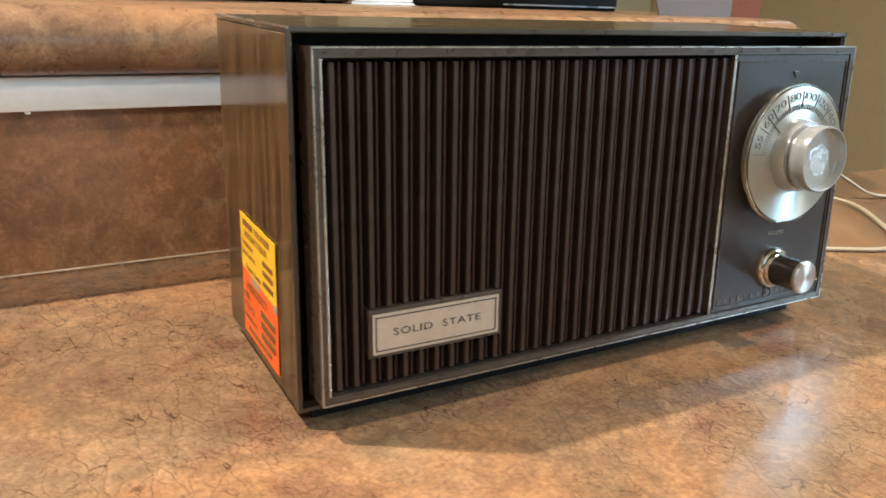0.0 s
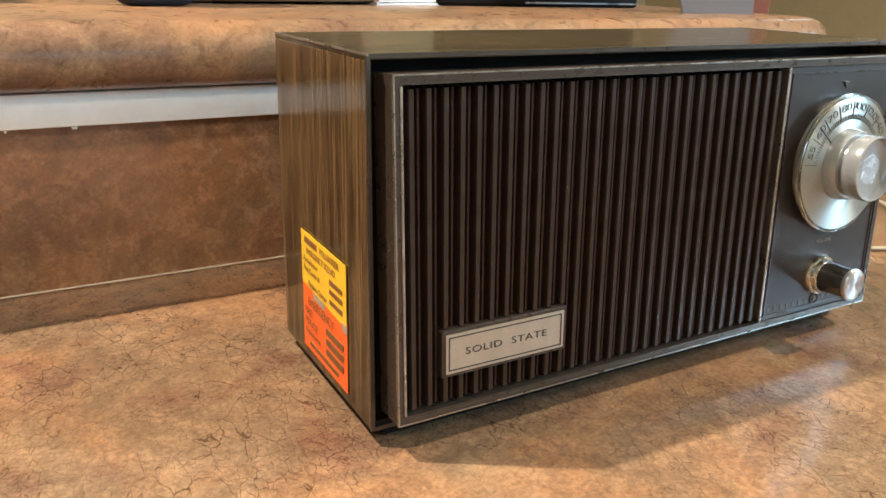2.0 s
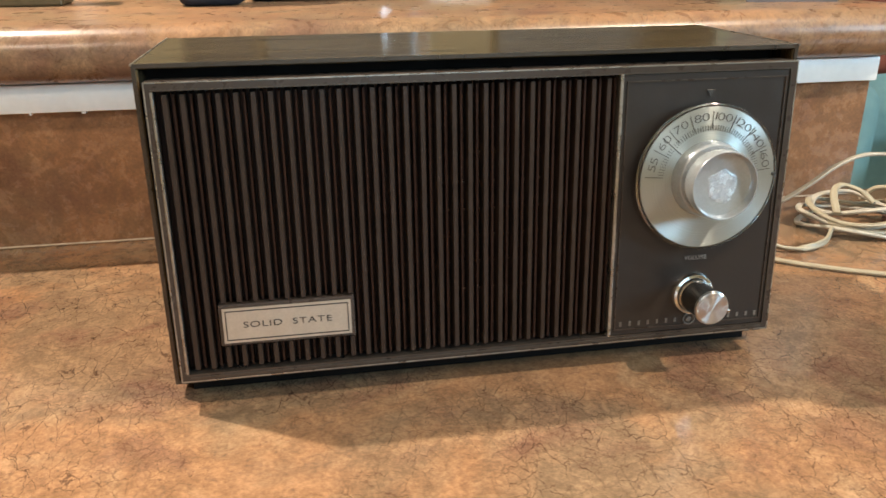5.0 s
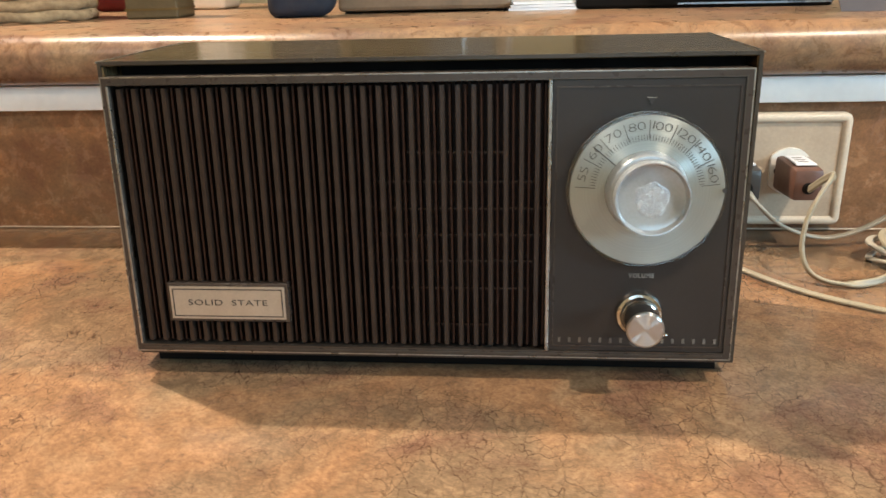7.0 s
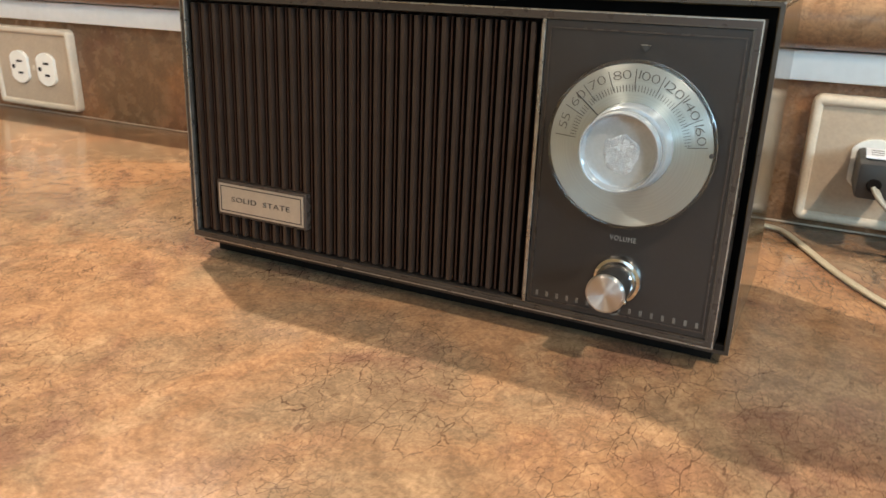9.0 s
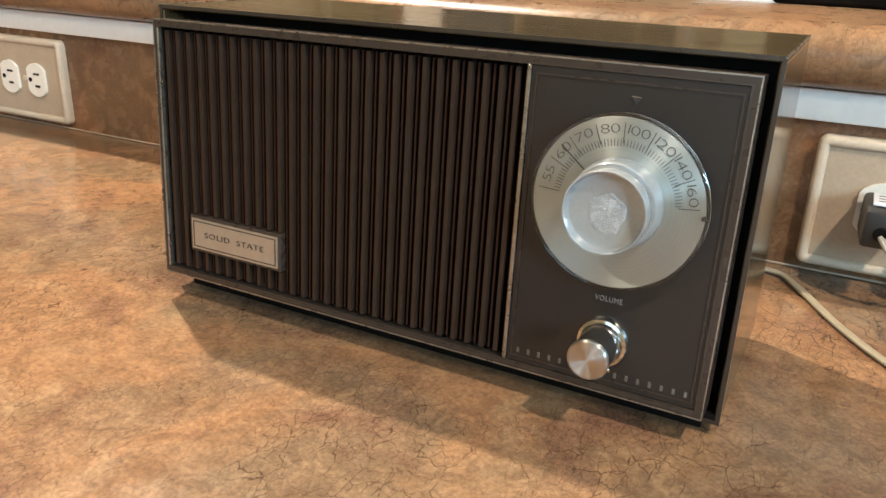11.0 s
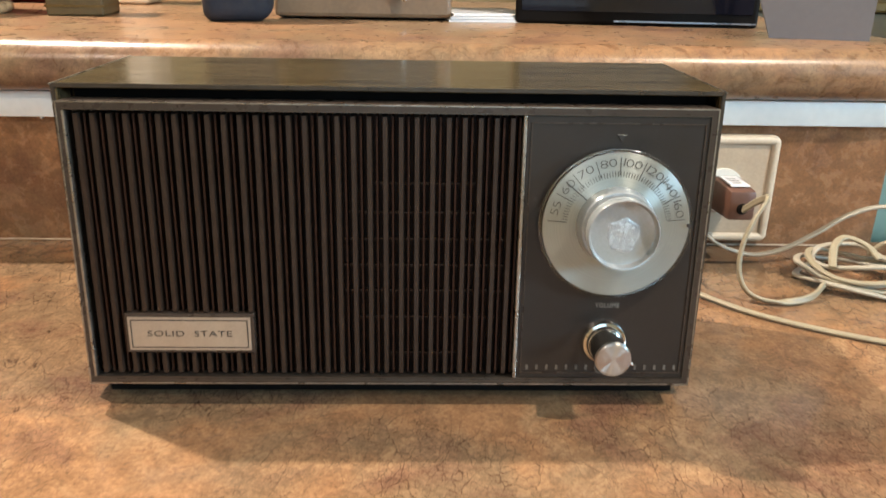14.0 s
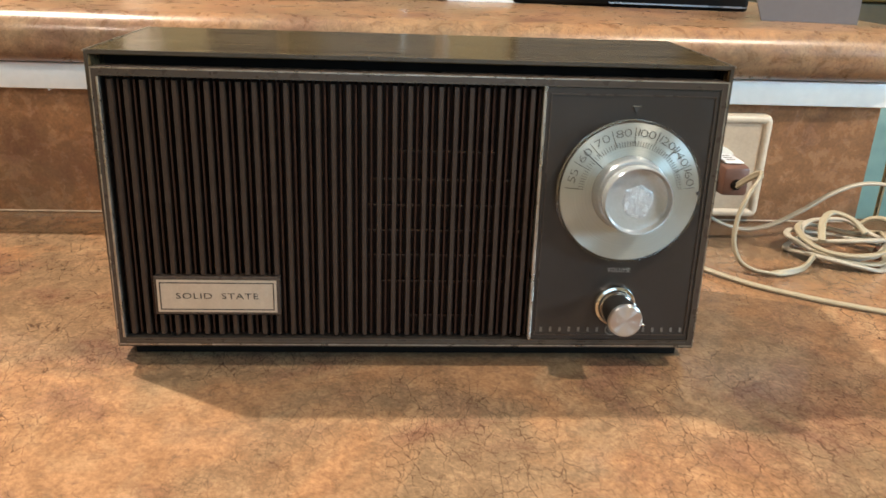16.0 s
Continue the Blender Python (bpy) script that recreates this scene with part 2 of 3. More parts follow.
OLIVE = plain("olive_brown_tin", (0.10, 0.072, 0.035), 0.4, 0.2, 40, 0.2)
TAN = plain("brown_enamel_case", (0.20, 0.135, 0.085), 0.35, 0.0, 30, 0.15)
GLASS_BLACK = plain("black_glass", (0.010, 0.010, 0.016), 0.08, 0.0, 30, 0.1, 0.0)
GREY = plain("warm_grey_card", (0.135, 0.125, 0.132), 0.6, 0.0, 30, 0.06)
TEAL = woven("teal_upholstery", (0.115, 0.220, 0.226), (0.215, 0.350, 0.350), 14)
RUST = plain("rust_fabric", (0.155, 0.036, 0.016), 0.85, 0.0, 20, 0.15)
MAROON = plain("dark_red_cloth", (0.12, 0.006, 0.008), 0.8, 0.0, 30, 0.2)
WICKER = woven("wicker", (0.13, 0.075, 0.035), (0.48, 0.33, 0.18), 90)
PALE = plain("pale_green_glass", (0.36, 0.45, 0.36), 0.25, 0.0, 20, 0.25)
GOLD = plain("dark_gilt_frame", (0.14, 0.09, 0.03), 0.4, 0.5, 50, 0.25)
LEAF = plain("olive_green_fabric", (0.17, 0.16, 0.045), 0.85, 0.0, 18, 0.35)


# ---- building helpers ----
def part(name, bm, material, parent=None, label="", at=None, smooth=None):
    me = bpy.data.meshes.new(name)
    bmesh.ops.recalc_face_normals(bm, faces=bm.faces)
    if smooth is not None:
        for f in bm.faces:
            f.smooth = True
        for e in bm.edges:
            if len(e.link_faces) == 2 and e.calc_face_angle(0) > radians(smooth):
                e.smooth = False
    bm.to_mesh(me)
    bm.free()
    me.materials.append(material)
    ob = new(name, me)
    ob.parent = parent
    if at is not None:
        ob.matrix_basis = at
    return tagged(ob, label)


def thing(name, label, category, at=None, group="", kind=""):
    ob = new(name)
    ob.empty_display_size = 0.02
    if at is not None:
        ob.matrix_basis = at
    return tagged(ob, label, category, group, kind)


def box(x0, x1, y0, y1, z0, z1, bevel=0.0, segments=2, bm=None):
    b = bmesh.new()
    bmesh.ops.create_cube(b, size=1, matrix=Matrix.LocRotScale(((x0 + x1) / 2, (y0 + y1) / 2, (z0 + z1) / 2), None, (x1 - x0, y1 - y0, z1 - z0)))
    if bevel:
        bmesh.ops.bevel(b, geom=b.edges[:], offset=bevel, segments=segments, affect="EDGES", profile=0.5)
    return b if bm is None else merge(bm, b)


def merge(bm, other):
    me = bpy.data.meshes.new("tmp")
    other.to_mesh(me)
    other.free()
    bm.from_mesh(me)
    bpy.data.meshes.remove(me)
    return bm


def ring(x0, x1, z0, z1, wx, wz, y0, y1, bevel=0.0):
    """A rectangular picture-frame ring that faces -y."""
    b = bmesh.new()
    o = [(x0, z0), (x1, z0), (x1, z1), (x0, z1)]
    i = [(x0 + wx, z0 + wz), (x1 - wx, z0 + wz), (x1 - wx, z1 - wz), (x0 + wx, z1 - wz)]
    V = {(k, y): [b.verts.new((p[0], y, p[1])) for p in s] for k, s in (("o", o), ("i", i)) for y in (y0, y1)}
    for n in range(4):
        m = (n + 1) % 4
        b.faces.new((V["o", y0][n], V["o", y0][m], V["i", y0][m], V["i", y0][n]))
        b.faces.new((V["o", y1][n], V["i", y1][n], V["i", y1][m], V["o", y1][m]))
        b.faces.new((V["o", y0][n], V["o", y1][n], V["o", y1][m], V["o", y0][m]))
        b.faces.new((V["i", y0][n], V["i", y0][m], V["i", y1][m], V["i", y1][n]))
    if bevel:
        bmesh.ops.bevel(b, geom=[e for e in b.edges if all(abs(v.co.y - y0) < 1e-6 for v in e.verts) and len(e.link_faces) == 2 and e.calc_face_angle(0) > 0.3], offset=bevel, segments=2, affect="EDGES")
    return b


def lathe(profile, steps=64):
    """Revolve (radius, y) round the y axis."""
    b = bmesh.new()
    rows = []
    for r, y in profile:
        rows.append([b.verts.new((0, y, 0))] if r < 1e-7 else [b.verts.new((r * math.cos(a), y, r * math.sin(a))) for a in (2 * math.pi * k / steps for k in range(steps))])
    for p, q in zip(rows, rows[1:]):
        for k in range(steps):
            n = (k + 1) % steps
            f = [p[k % len(p)], p[n % len(p)], q[n % len(q)], q[k % len(q)]]
            f = list(dict.fromkeys(f))
            if len(f) > 2:
                b.faces.new(f)
    return b


def spline(points, per=14):
    pts = [Vector(p) for p in points]
    pts = [pts[0] * 2 - pts[1], *pts, pts[-1] * 2 - pts[-2]]
    out = []
    for a, b, c, d in zip(pts, pts[1:], pts[2:], pts[3:]):
        for k in range(per):
            t = k / per
            out.append(0.5 * (2 * b + (c - a) * t + (2 * a - 5 * b + 4 * c - d) * t * t + (3 * b - a - 3 * c + d) * t ** 3))
    return out + [pts[-2]]


def cord(points, r=0.0016, twin=True, per=14, up=(0, 0, 1)):
    """A flat two-core flex along a smooth curve: two round cores joined by a web."""
    path = spline(points, per)
    section = []
    if twin:
        for side in (-1, 1):
            for k in range(9):
                a = -2.2 + k * 4.4 / 8
                section.append((side * (r * 0.92 + r * math.cos(a)), side * r * math.sin(a)))
    else:
        section = [(r * math.cos(2 * math.pi * k / 12), r * math.sin(2 * math.pi * k / 12)) for k in range(12)]
    b, rows = bmesh.new(), []
    ref = Vector(up)
    for i, p in enumerate(path):
        t = (path[min(i + 1, len(path) - 1)] - path[max(i - 1, 0)]).normalized()
        side = t.cross(ref)
        if side.length < 0.15:
            side = rows_side
        side = side.normalized()
        rows_side = side
        nrm = side.cross(t)
        rows.append([b.verts.new(p + side * u + nrm * w) for u, w in section])
    for p, q in zip(rows, rows[1:]):
        for k in range(len(section)):
            n = (k + 1) % len(section)
            b.faces.new((p[k], p[n], q[n], q[k]))
    b.faces.new(rows[0])
    b.faces.new(rows[-1])
    return b


def lettering(text, size, depth=0.0002, spread=1.0, align="CENTER", wide=1.0, thin=0.0):
    """Raised letters from the built-in font, upright in the x-z plane and facing -y."""
    c = bpy.data.curves.new("t", "FONT")
    c.body, c.size, c.align_x, c.align_y, c.space_character, c.resolution_u = text, size, align, "CENTER", spread, 3
    c.extrude, c.offset = depth / 2, -thin
    ob = bpy.data.objects.new("t", c)
    scene.collection.objects.link(ob)
    me = bpy.data.meshes.new_from_object(ob)
    b = bmesh.new()
    b.from_mesh(me)
    bpy.data.objects.remove(ob)
    bpy.data.curves.remove(c)
    bpy.data.meshes.remove(me)
    bmesh.ops.transform(b, matrix=pose(0, 0, 0, 90) @ Matrix.Diagonal((wide, 1, 1, 1)), verts=b.verts)
    return b


def moved(bm, m):
    bmesh.ops.transform(bm, matrix=m, verts=bm.verts)
    return bm


def structure(name, bm, material, label, smooth=None):
    ob = part(name, bm, material, None, label, None, smooth)
    return tagged(ob, kind="structure")


# ---- the room ----
X0, X1, Y0, Y1, LOW = -3.0, 2.95, -3.0, 3.2, -0.91
structure("floor", box(X0, X1, Y0, Y1, LOW - 0.1, LOW), FLOOR, "tan carpeted floor of the living room beyond")
structure("ceiling", box(X0, X1, Y0, Y1, CEIL, CEIL + 0.1), CEILING, "plain off-white painted ceiling")
structure("wall_north", box(X0, X1, Y1, Y1 + 0.1, LOW, CEIL), WALL, "plain tan painted living room wall")
structure("wall_south", box(X0, X1, Y0 - 0.1, Y0, LOW, CEIL), WALL, "plain tan painted kitchen wall")
structure("wall_west", box(X0 - 0.1, X0, Y0, Y1, LOW, CEIL), WALL, "plain tan painted side wall")
structure("wall_east", box(X1, X1 + 0.1, Y0, Y1, LOW, CEIL), WALL, "plain tan painted wall with the window")

# counter, low wall behind it and raised bar
WY, WEND = 0.247, 0.378
structure("counter", box(-1.9, 0.66, -0.42, 0.262, -0.038, 0.0, 0.006, 3), LAMINATE, "mottled brown crackle-pattern laminate counter", 40)
structure("counter_base", box(-1.88, 0.62, -0.38, 0.25, LOW, -0.039), TAN, "plain brown cabinet base under the counter")
structure("backsplash_wall", box(-1.9, WEND, WY, 0.36, 0.0, 0.117), SPLASH, "low wall faced with mottled brown laminate")
structure("wall_below_bar", box(-1.9, WEND, 0.263, 0.36, LOW, -0.001), WALL, "tan half wall that carries the bar")
structure("caulk_line", box(-1.9, WEND, WY - 0.0022, WY - 0.0002, 0.0002, 0.0013, 0.0005), plain("caulk", (0.44, 0.35, 0.27), 0.4, 0.0, 30, 0.25), "thin pale caulk line along the backsplash foot")


def bar():
    """Raised bar top with a full bullnose and a rounded outer corner."""
    front, back, end, z0, z1, r = 0.220, 0.80, 0.420, 0.1185, 0.1565, 0.019
    corner = 0.055
    outline = [(-1.9, front)]
    for k in range(13):
        a = -math.pi / 2 + k * math.pi / 24
        outline.append((end - corner + corner * math.cos(a), front + corner + corner * math.sin(a)))
    outline += [(end, back), (-1.9, back)]
    b = bmesh.new()
    cx = [Vector(p) for p in outline]
    rows = []
    for k in range(13):
        a = -math.pi / 2 + k * math.pi / 12
        inset, z = r * (1 - math.cos(a)), (z0 + z1) / 2 + r * math.sin(a)
        row = []
        for i, p in enumerate(cx):
            x, y = p
            if i == 0:
                y += inset
            elif i <= 13:
                c = Vector((end - corner, front + corner))
                d = (p - c).normalized()
                x, y = c + d * (corner - inset)
            elif i == 14:
                x -= inset
            row.append(b.verts.new((x, y, z)))
        rows.append(row)
    n = len(outline)
    for p, q in zip(rows, rows[1:]):
        for i in range(n):
            j = (i + 1) % n
            b.faces.new((p[i], p[j], q[j], q[i]))
    b.faces.new(rows[0])
    b.faces.new(rows[-1])
    return b


structure("bar_top", bar(), BAR, "raised breakfast bar in brown crackle laminate with rounded nose", 50)
strip = structure("trim_strip", box(-1.9, WEND + 0.001, WY - 0.007, WY - 0.0003, 0.0982, 0.1176, 0.0015), WHITE, "white enamelled strip under the bar nose", 40)
for x, w in ((-0.2335, 0.0015), (-0.268, 0.0007)):
    part("glue_drip", box(x - w, x + w, WY - 0.006, WY - 0.001, 0.0966, 0.0986, 0.0006), PAPER, strip, "dried white glue drip")


# ---- wall sockets ----
def receptacle(parent, x, z):
    b = bmesh.new()
    ring_pts = []
    for k in range(40):
        a = 2 * math.pi * k / 40
        ring_pts.append((max(-0.0135, min(0.0135, 0.0172 * math.cos(a))), 0.0172 * math.sin(a)))
    front = [b.verts.new((px, -0.0022, pz)) for px, pz in ring_pts]
    back = [b.verts.new((px, 0.0015, pz)) for px, pz in ring_pts]
    b.faces.new(front)
    for k in range(40):
        n = (k + 1) % 40
        b.faces.new((front[k], back[k], back[n], front[n]))
    ob = part("socket_face", b, SOCKET, parent, "white moulded socket face", pose(x, 0, z))
    for dz, w in ((0.0062, 0.0044), (-0.0062, 0.0036)):
        part("slot", box(-w + 0.002, w + 0.002, -0.0026, -0.0018, dz - 0.0011, dz + 0.0011), BLACK, ob)
    part("earth_hole", moved(lathe([(0, -0.0026), (0.0024, -0.0026), (0.0024, -0.0018)], 16), pose(-0.0085, 0, 0)), BLACK, ob)


def soft_ring(w, h, r, band, depth):
    """A rounded rectangular rim with a half-round section, facing -y."""
    def line(inset):
        pts = []
        rr = max(r - inset, 0.0008)
        for cx, cz, a0 in ((w - r, h - r, 0), (-w + r, h - r, 90), (-w + r, -h + r, 180), (w - r, -h + r, 270)):
            for k in range(7):
                a = radians(a0 + 15 * k)
                ox = (r - inset - rr) * (1 if cx > 0 else -1)
                oz = (r - inset - rr) * (1 if cz > 0 else -1)
                pts.append((cx + ox + rr * math.cos(a), cz + oz + rr * math.sin(a)))
        return pts
    b = bmesh.new()
    rows = [[b.verts.new((x, -d * depth, z)) for x, z in line(i * band)] for i, d in ((0, 0), (0, 0.55), (0.12, 0.85), (0.32, 1.0), (0.7, 1.0), (0.92, 0.85), (1.0, 0.6), (1.0, 0.0))]
    for p, q in zip(rows, rows[1:]):
        for k in range(len(p)):
            n = (k + 1) % len(p)
            b.faces.new((p[k], p[n], q[n], q[k]))
    return b


def outlet(label, at):
    o = thing("wall_outlet", label, "outlet", at, "wall outlets")
    w, h = 0.063, 0.0425
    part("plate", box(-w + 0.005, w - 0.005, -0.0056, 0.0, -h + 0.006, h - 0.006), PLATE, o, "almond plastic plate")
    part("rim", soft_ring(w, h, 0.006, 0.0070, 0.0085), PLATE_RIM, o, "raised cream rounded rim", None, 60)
    for x in (-0.0212, 0.0212):
        receptacle(o, x, 0)
        o.children[-1].matrix_basis = pose(x, -0.0062, 0)
    part("screw", moved(lathe([(0, -0.0068), (0.0026, -0.0064), (0.003, -0.0056)], 20), pose(0, 0, 0)), PLATE_RIM, o)
    return o


outlet("cream wall outlet with two plugs, by the counter", pose(0.2255, WY - 0.0005, 0.0482))
outlet("cream wall outlet with two empty white sockets", pose(-0.6, WY - 0.0005, 0.0482))


def plug(material, label, at):
    p = thing("power_plug", label, "plug", at, "power plugs")
    b = box(-0.0115, 0.0115, -0.046, -0.006, -0.0125, 0.0125, 0.003, 2)
    for v in b.verts:
        if v.co.y < -0.03:
            v.co.x *= 0.86
            v.co.z *= 0.9
    part("body", b, material, p, "", None, 40)
    part("collar", moved(lathe([(0, -0.0475), (0.0036, -0.0475), (0.0042, -0.0462), (0.0042, -0.0440)], 20), pose(0, 0, -0.002)), BLACK, p)
    tag = part("label", box(-0.0068, 0.0068, -0.038, -0.012, 0.0124, 0.0134), PAPER, p, "white printed paper label")
    for y in (-0.031, -0.025, -0.019):
        part("print", box(-0.004, 0.003, y - 0.0008, y + 0.0008, 0.0133, 0.01355), PRINT, tag)
    for s in (-1, 1):
        part("blade", box(-0.003, 0.003, -0.007, 0.001, s * 0.0062 - 0.0007, s * 0.0062 + 0.0007), CHROME, p)
    return p


plug(PLUG_GREY, "charcoal two-pin plug with white label, in the outlet", pose(0.2050, 0.2410, 0.0485))
plug(PLUG_BROWN, "brown two-pin plug with white label, in the outlet", pose(0.2462, 0.2410, 0.0485))

# flexes
tagged(part("flex_cable", cord([(0.205, 0.194, 0.046), (0.213, 0.190, 0.036), (0.228, 0.196, 0.022), (0.247, 0.202, 0.012), (0.267, 0.205, 0.0075), (0.287, 0.205, 0.0125), (0.308, 0.204, 0.025), (0.330, 0.203, 0.040), (0.352, 0.202, 0.047), (0.378, 0.198, 0.045), (0.405, 0.192, 0.034), (0.435, 0.182, 0.016), (0.462, 0.172, 0.0035), (0.52, 0.16, 0.0022), (0.60, 0.17, 0.0022)], 0.0013), CORD_WHITE, None, "off-white twin flex arching over the counter", None, 50), category="cable")
tagged(part("flex_cable", cord([(0.2462, 0.194, 0.046), (0.2500, 0.182, 0.056), (0.2515, 0.170, 0.0625), (0.2465, 0.160, 0.0620), (0.2375, 0.154, 0.051), (0.2305, 0.149, 0.036), (0.2280, 0.143, 0.020), (0.2315, 0.136, 0.0085), (0.241, 0.131, 0.0036), (0.257, 0.129, 0.0026), (0.277, 0.135, 0.0040), (0.291, 0.148, 0.008)], 0.0013, up=(1, 0, 0.2)), CORD, None, "cream twin flex hanging from the brown plug", None, 50), category="cable")
tagged(part("flex_cable", cord([(0.10, 0.126, 0.034), (0.112, 0.165, 0.018), (0.135, 0.212, 0.006), (0.155, 0.222, 0.0025), (0.170, 0.202, 0.002), (0.195, 0.156, 0.002), (0.222, 0.119, 0.002), (0.252, 0.095, 0.002), (0.284, 0.077, 0.002), (0.312, 0.066, 0.002), (0.338, 0.070, 0.002), (0.372, 0.105, 0.002), (0.405, 0.150, 0.003), (0.408, 0.176, 0.004), (0.388, 0.186, 0.006), (0.360, 0.180, 0.010)], 0.0013), CORD, None, "cream twin flex of the radio lying on the counter", None, 50), category="cable")


def coil():
    """A hank of flex: several uneven loops round one middle, gathered on its outer side."""
    c = thing("cord_hank", "coiled hank of cream twin flex on the counter", "cable", pose(0.324, 0.172, 0))
    c.scale = (0.86, 0.86, 0.86)
    rng = random.Random(4)
    for k, (rx, ry, z, dx, turn) in enumerate(((0.044, 0.040, 0.004, 0.0, 0), (0.041, 0.035, 0.008, 0.002, 10), (0.045, 0.030, 0.012, -0.001, -8), (0.040, 0.036, 0.016, 0.002, 18), (0.037, 0.027, 0.020, 0.003, -20))):
        pts = []
        for n in range(13):
            a = 2 * math.pi * n / 12 + 0.4
            gather = 0.55 if math.cos(a) > 0.6 else 1.0
            p = Vector((rx * math.cos(a) + dx, ry * math.sin(a) * gather, z + 0.004 * math.sin(2 * a + k) + rng.uniform(-0.001, 0.001)))
            pts.append(pose(0, 0, 0, 0, 0, turn) @ p)
        pts[-1] = pts[0]
        part("loop", cord(pts, 0.0015, per=8), CORD if k % 2 else CORD_WHITE, c, "", None, 50)
    part("loop", cord([(-0.030, -0.020, 0.020), (-0.018, 0.004, 0.030), (-0.004, 0.014, 0.034), (0.010, 0.006, 0.030), (0.016, -0.006, 0.022)], 0.0017), CORD, c, "cream flex wrapped over the hank", None, 50)
    part("loop", cord([(0.020, 0.018, 0.018), (0.030, 0.012, 0.030), (0.042, 0.0, 0.030), (0.046, -0.014, 0.018), (0.040, -0.024, 0.004)], 0.0017), CORD, c, "cream flex tied round the hank", None, 50)
    part("tie", box(0.028, 0.044, -0.016, -0.002, 0.0, 0.010, 0.003), PLUG_BROWN, c, "dark brown plug end under the hank")
    return c


coil()


# ---- the radio ----
def radio():
    R = thing("table_radio", "vintage brown walnut-grain tabletop radio on the laminate counter", "radio")
    W, FR, BK, B, T = 0.1532, 0.0165, 0.1215, 0.0068, 0.1578
    th = 0.0022
    lean = 0.026                                       # the cabinet's mouth leans back a little

    def shear(b):
        for v in b.verts:
            if v.co.y < FR + 0.004:
                v.co.y += lean * (v.co.z - 0.08)
        return b

    part("cabinet_top", shear(box(-W, W, FR, BK, T - th, T, 0.0006)), WALNUT_X, R, "glossy dark walnut-grain top")
    for s in (-1, 1):
        part("side_panel", shear(box(min(s * W, s * (W - th)), max(s * W, s * (W - th)), FR, BK, B, T - th, 0.0005)), WALNUT_Z, R, "walnut-grain side panel")
    part("cabinet_bottom", shear(box(-W + th, W - th, FR, BK, B, B + th)), BLACK, R, "black cabinet underside")
    part("back_panel", box(-W + th, W - th, BK - 0.004, BK - 0.001, B + th, T - th), BLACK, R, "black fibre back panel")
    part("edging", shear(ring(-W - 0.0002, W + 0.0002, B - 0.0002, T + 0.0002, 0.0017, 0.0017, FR - 0.0008, FR + 0.0003, 0.0004)), EDGE_DARK, R, "thin bronze edging round the cabinet mouth")
    for s in (-1, 1):
        part("worn_corner", box(s * W - 0.0004, s * W + 0.0004, FR, BK, T - 0.0005, T + 0.00025), EDGE, R, "cabinet edge rubbed pale")
    # black strip and block added to hold the shade under the front
    part("lower_lip", box(-W + 0.002, W - 0.002, FR - 0.0022, FR + 0.002, B - 0.0003, B + 0.0042), BLACK, R, "black lower lip of the cabinet")
    part("skirt", box(-0.146, 0.146, 0.0180, 0.112, 0.0008, B - 0.0001), BLACK, R, "black underside skirt")
    # near-black sheet, the dark of the gap put into its colour
    part("recess", box(-W + th, W - th, FR + 0.020, FR + 0.023, B + th, T - th), BLACK, R, "black recess behind the front")
    for x in (-0.118, 0.118):
        for y in (0.034, 0.106):
            part("foot", moved(lathe([(0, 0), (0.0075, 0), (0.009, -0.001), (0.0085, -0.0075), (0, -0.0075)], 24), pose(x, y, 0, -90)), BLACK, R, "black rubber foot")

    # front, leaning back
    F = pose(0, 0.0, 0.0150, -3.1)
    L, Rt, H = -0.1477, 0.1477, 0.1370
    frame_ob = part("front_frame", ring(L, Rt, 0, H, 0.0030, 0.0034, 0.0, 0.0165, 0.0010), BRONZE, R, "dark bronze moulded front frame", F, 50)
    part("bead", ring(L + 0.0027, Rt - 0.0027, 0.0031, H - 0.0031, 0.0008, 0.0006, -0.0002, 0.003, 0.0003), EDGE_DARK, frame_ob, "thin bronze bead")
    part("silver_edge", box(L + 0.0024, L + 0.0036, -0.0004, 0.002, 0.004, H - 0.004, 0.0003), EDGE, frame_ob, "inner edge rubbed to silver")
    # silver wear and the rim's edge highlight share this thin ring
    part("worn_edge", ring(L - 0.0001, Rt + 0.0001, -0.0001, H + 0.0001, 0.0006, 0.0006, -0.0002, 0.0014), EDGE, frame_ob, "edge rubbed to bare silver")
    # lighter strip paints the sheen on the bottom rail
    part("worn_strip", box(L + 0.004, Rt - 0.004, -0.0002, 0.0010, 0.0009, 0.0024, 0.0002), EDGE_DARK, frame_ob, "bottom rail rubbed to dull grey")
    part("grille_back", box(L + 0.002, 0.0600, 0.0092, 0.0112, 0.003, H - 0.003), DEEP, R, "dark brown grille backing", F)
    DIV = 0.0602
    part("divider", box(DIV - 0.0009, DIV + 0.0009, -0.0006, 0.012, 0.0036, H - 0.0036, 0.0004), EDGE, R, "worn silver divider strip", F)

    # ribs: broad ones in front with a thin deep one between each two
    n, x0 = 28, L + 0.0046
    pitch = (DIV - 0.0012 - x0) / n
    zb, zt = 0.0046, H - 0.0046
    bx0, bx1, bz0, bz1 = -0.1282, -0.0664, 0.0164, 0.0368

    def rib_mesh(w, y0, y1, z0, z1):
        b = bmesh.new()
        prof = [(-w / 2, y1), (-w / 2 * 0.92, y0 + 0.0008), (-w / 2 * 0.7, y0), (w / 2 * 0.7, y0), (w / 2 * 0.92, y0 + 0.0008), (w / 2, y1)]
        lo, hi = [b.verts.new((x, y, z0 + (0.0008 if y < y1 else 0))) for x, y in prof], [b.verts.new((x, y, z1 - (0.0008 if y < y1 else 0))) for x, y in prof]
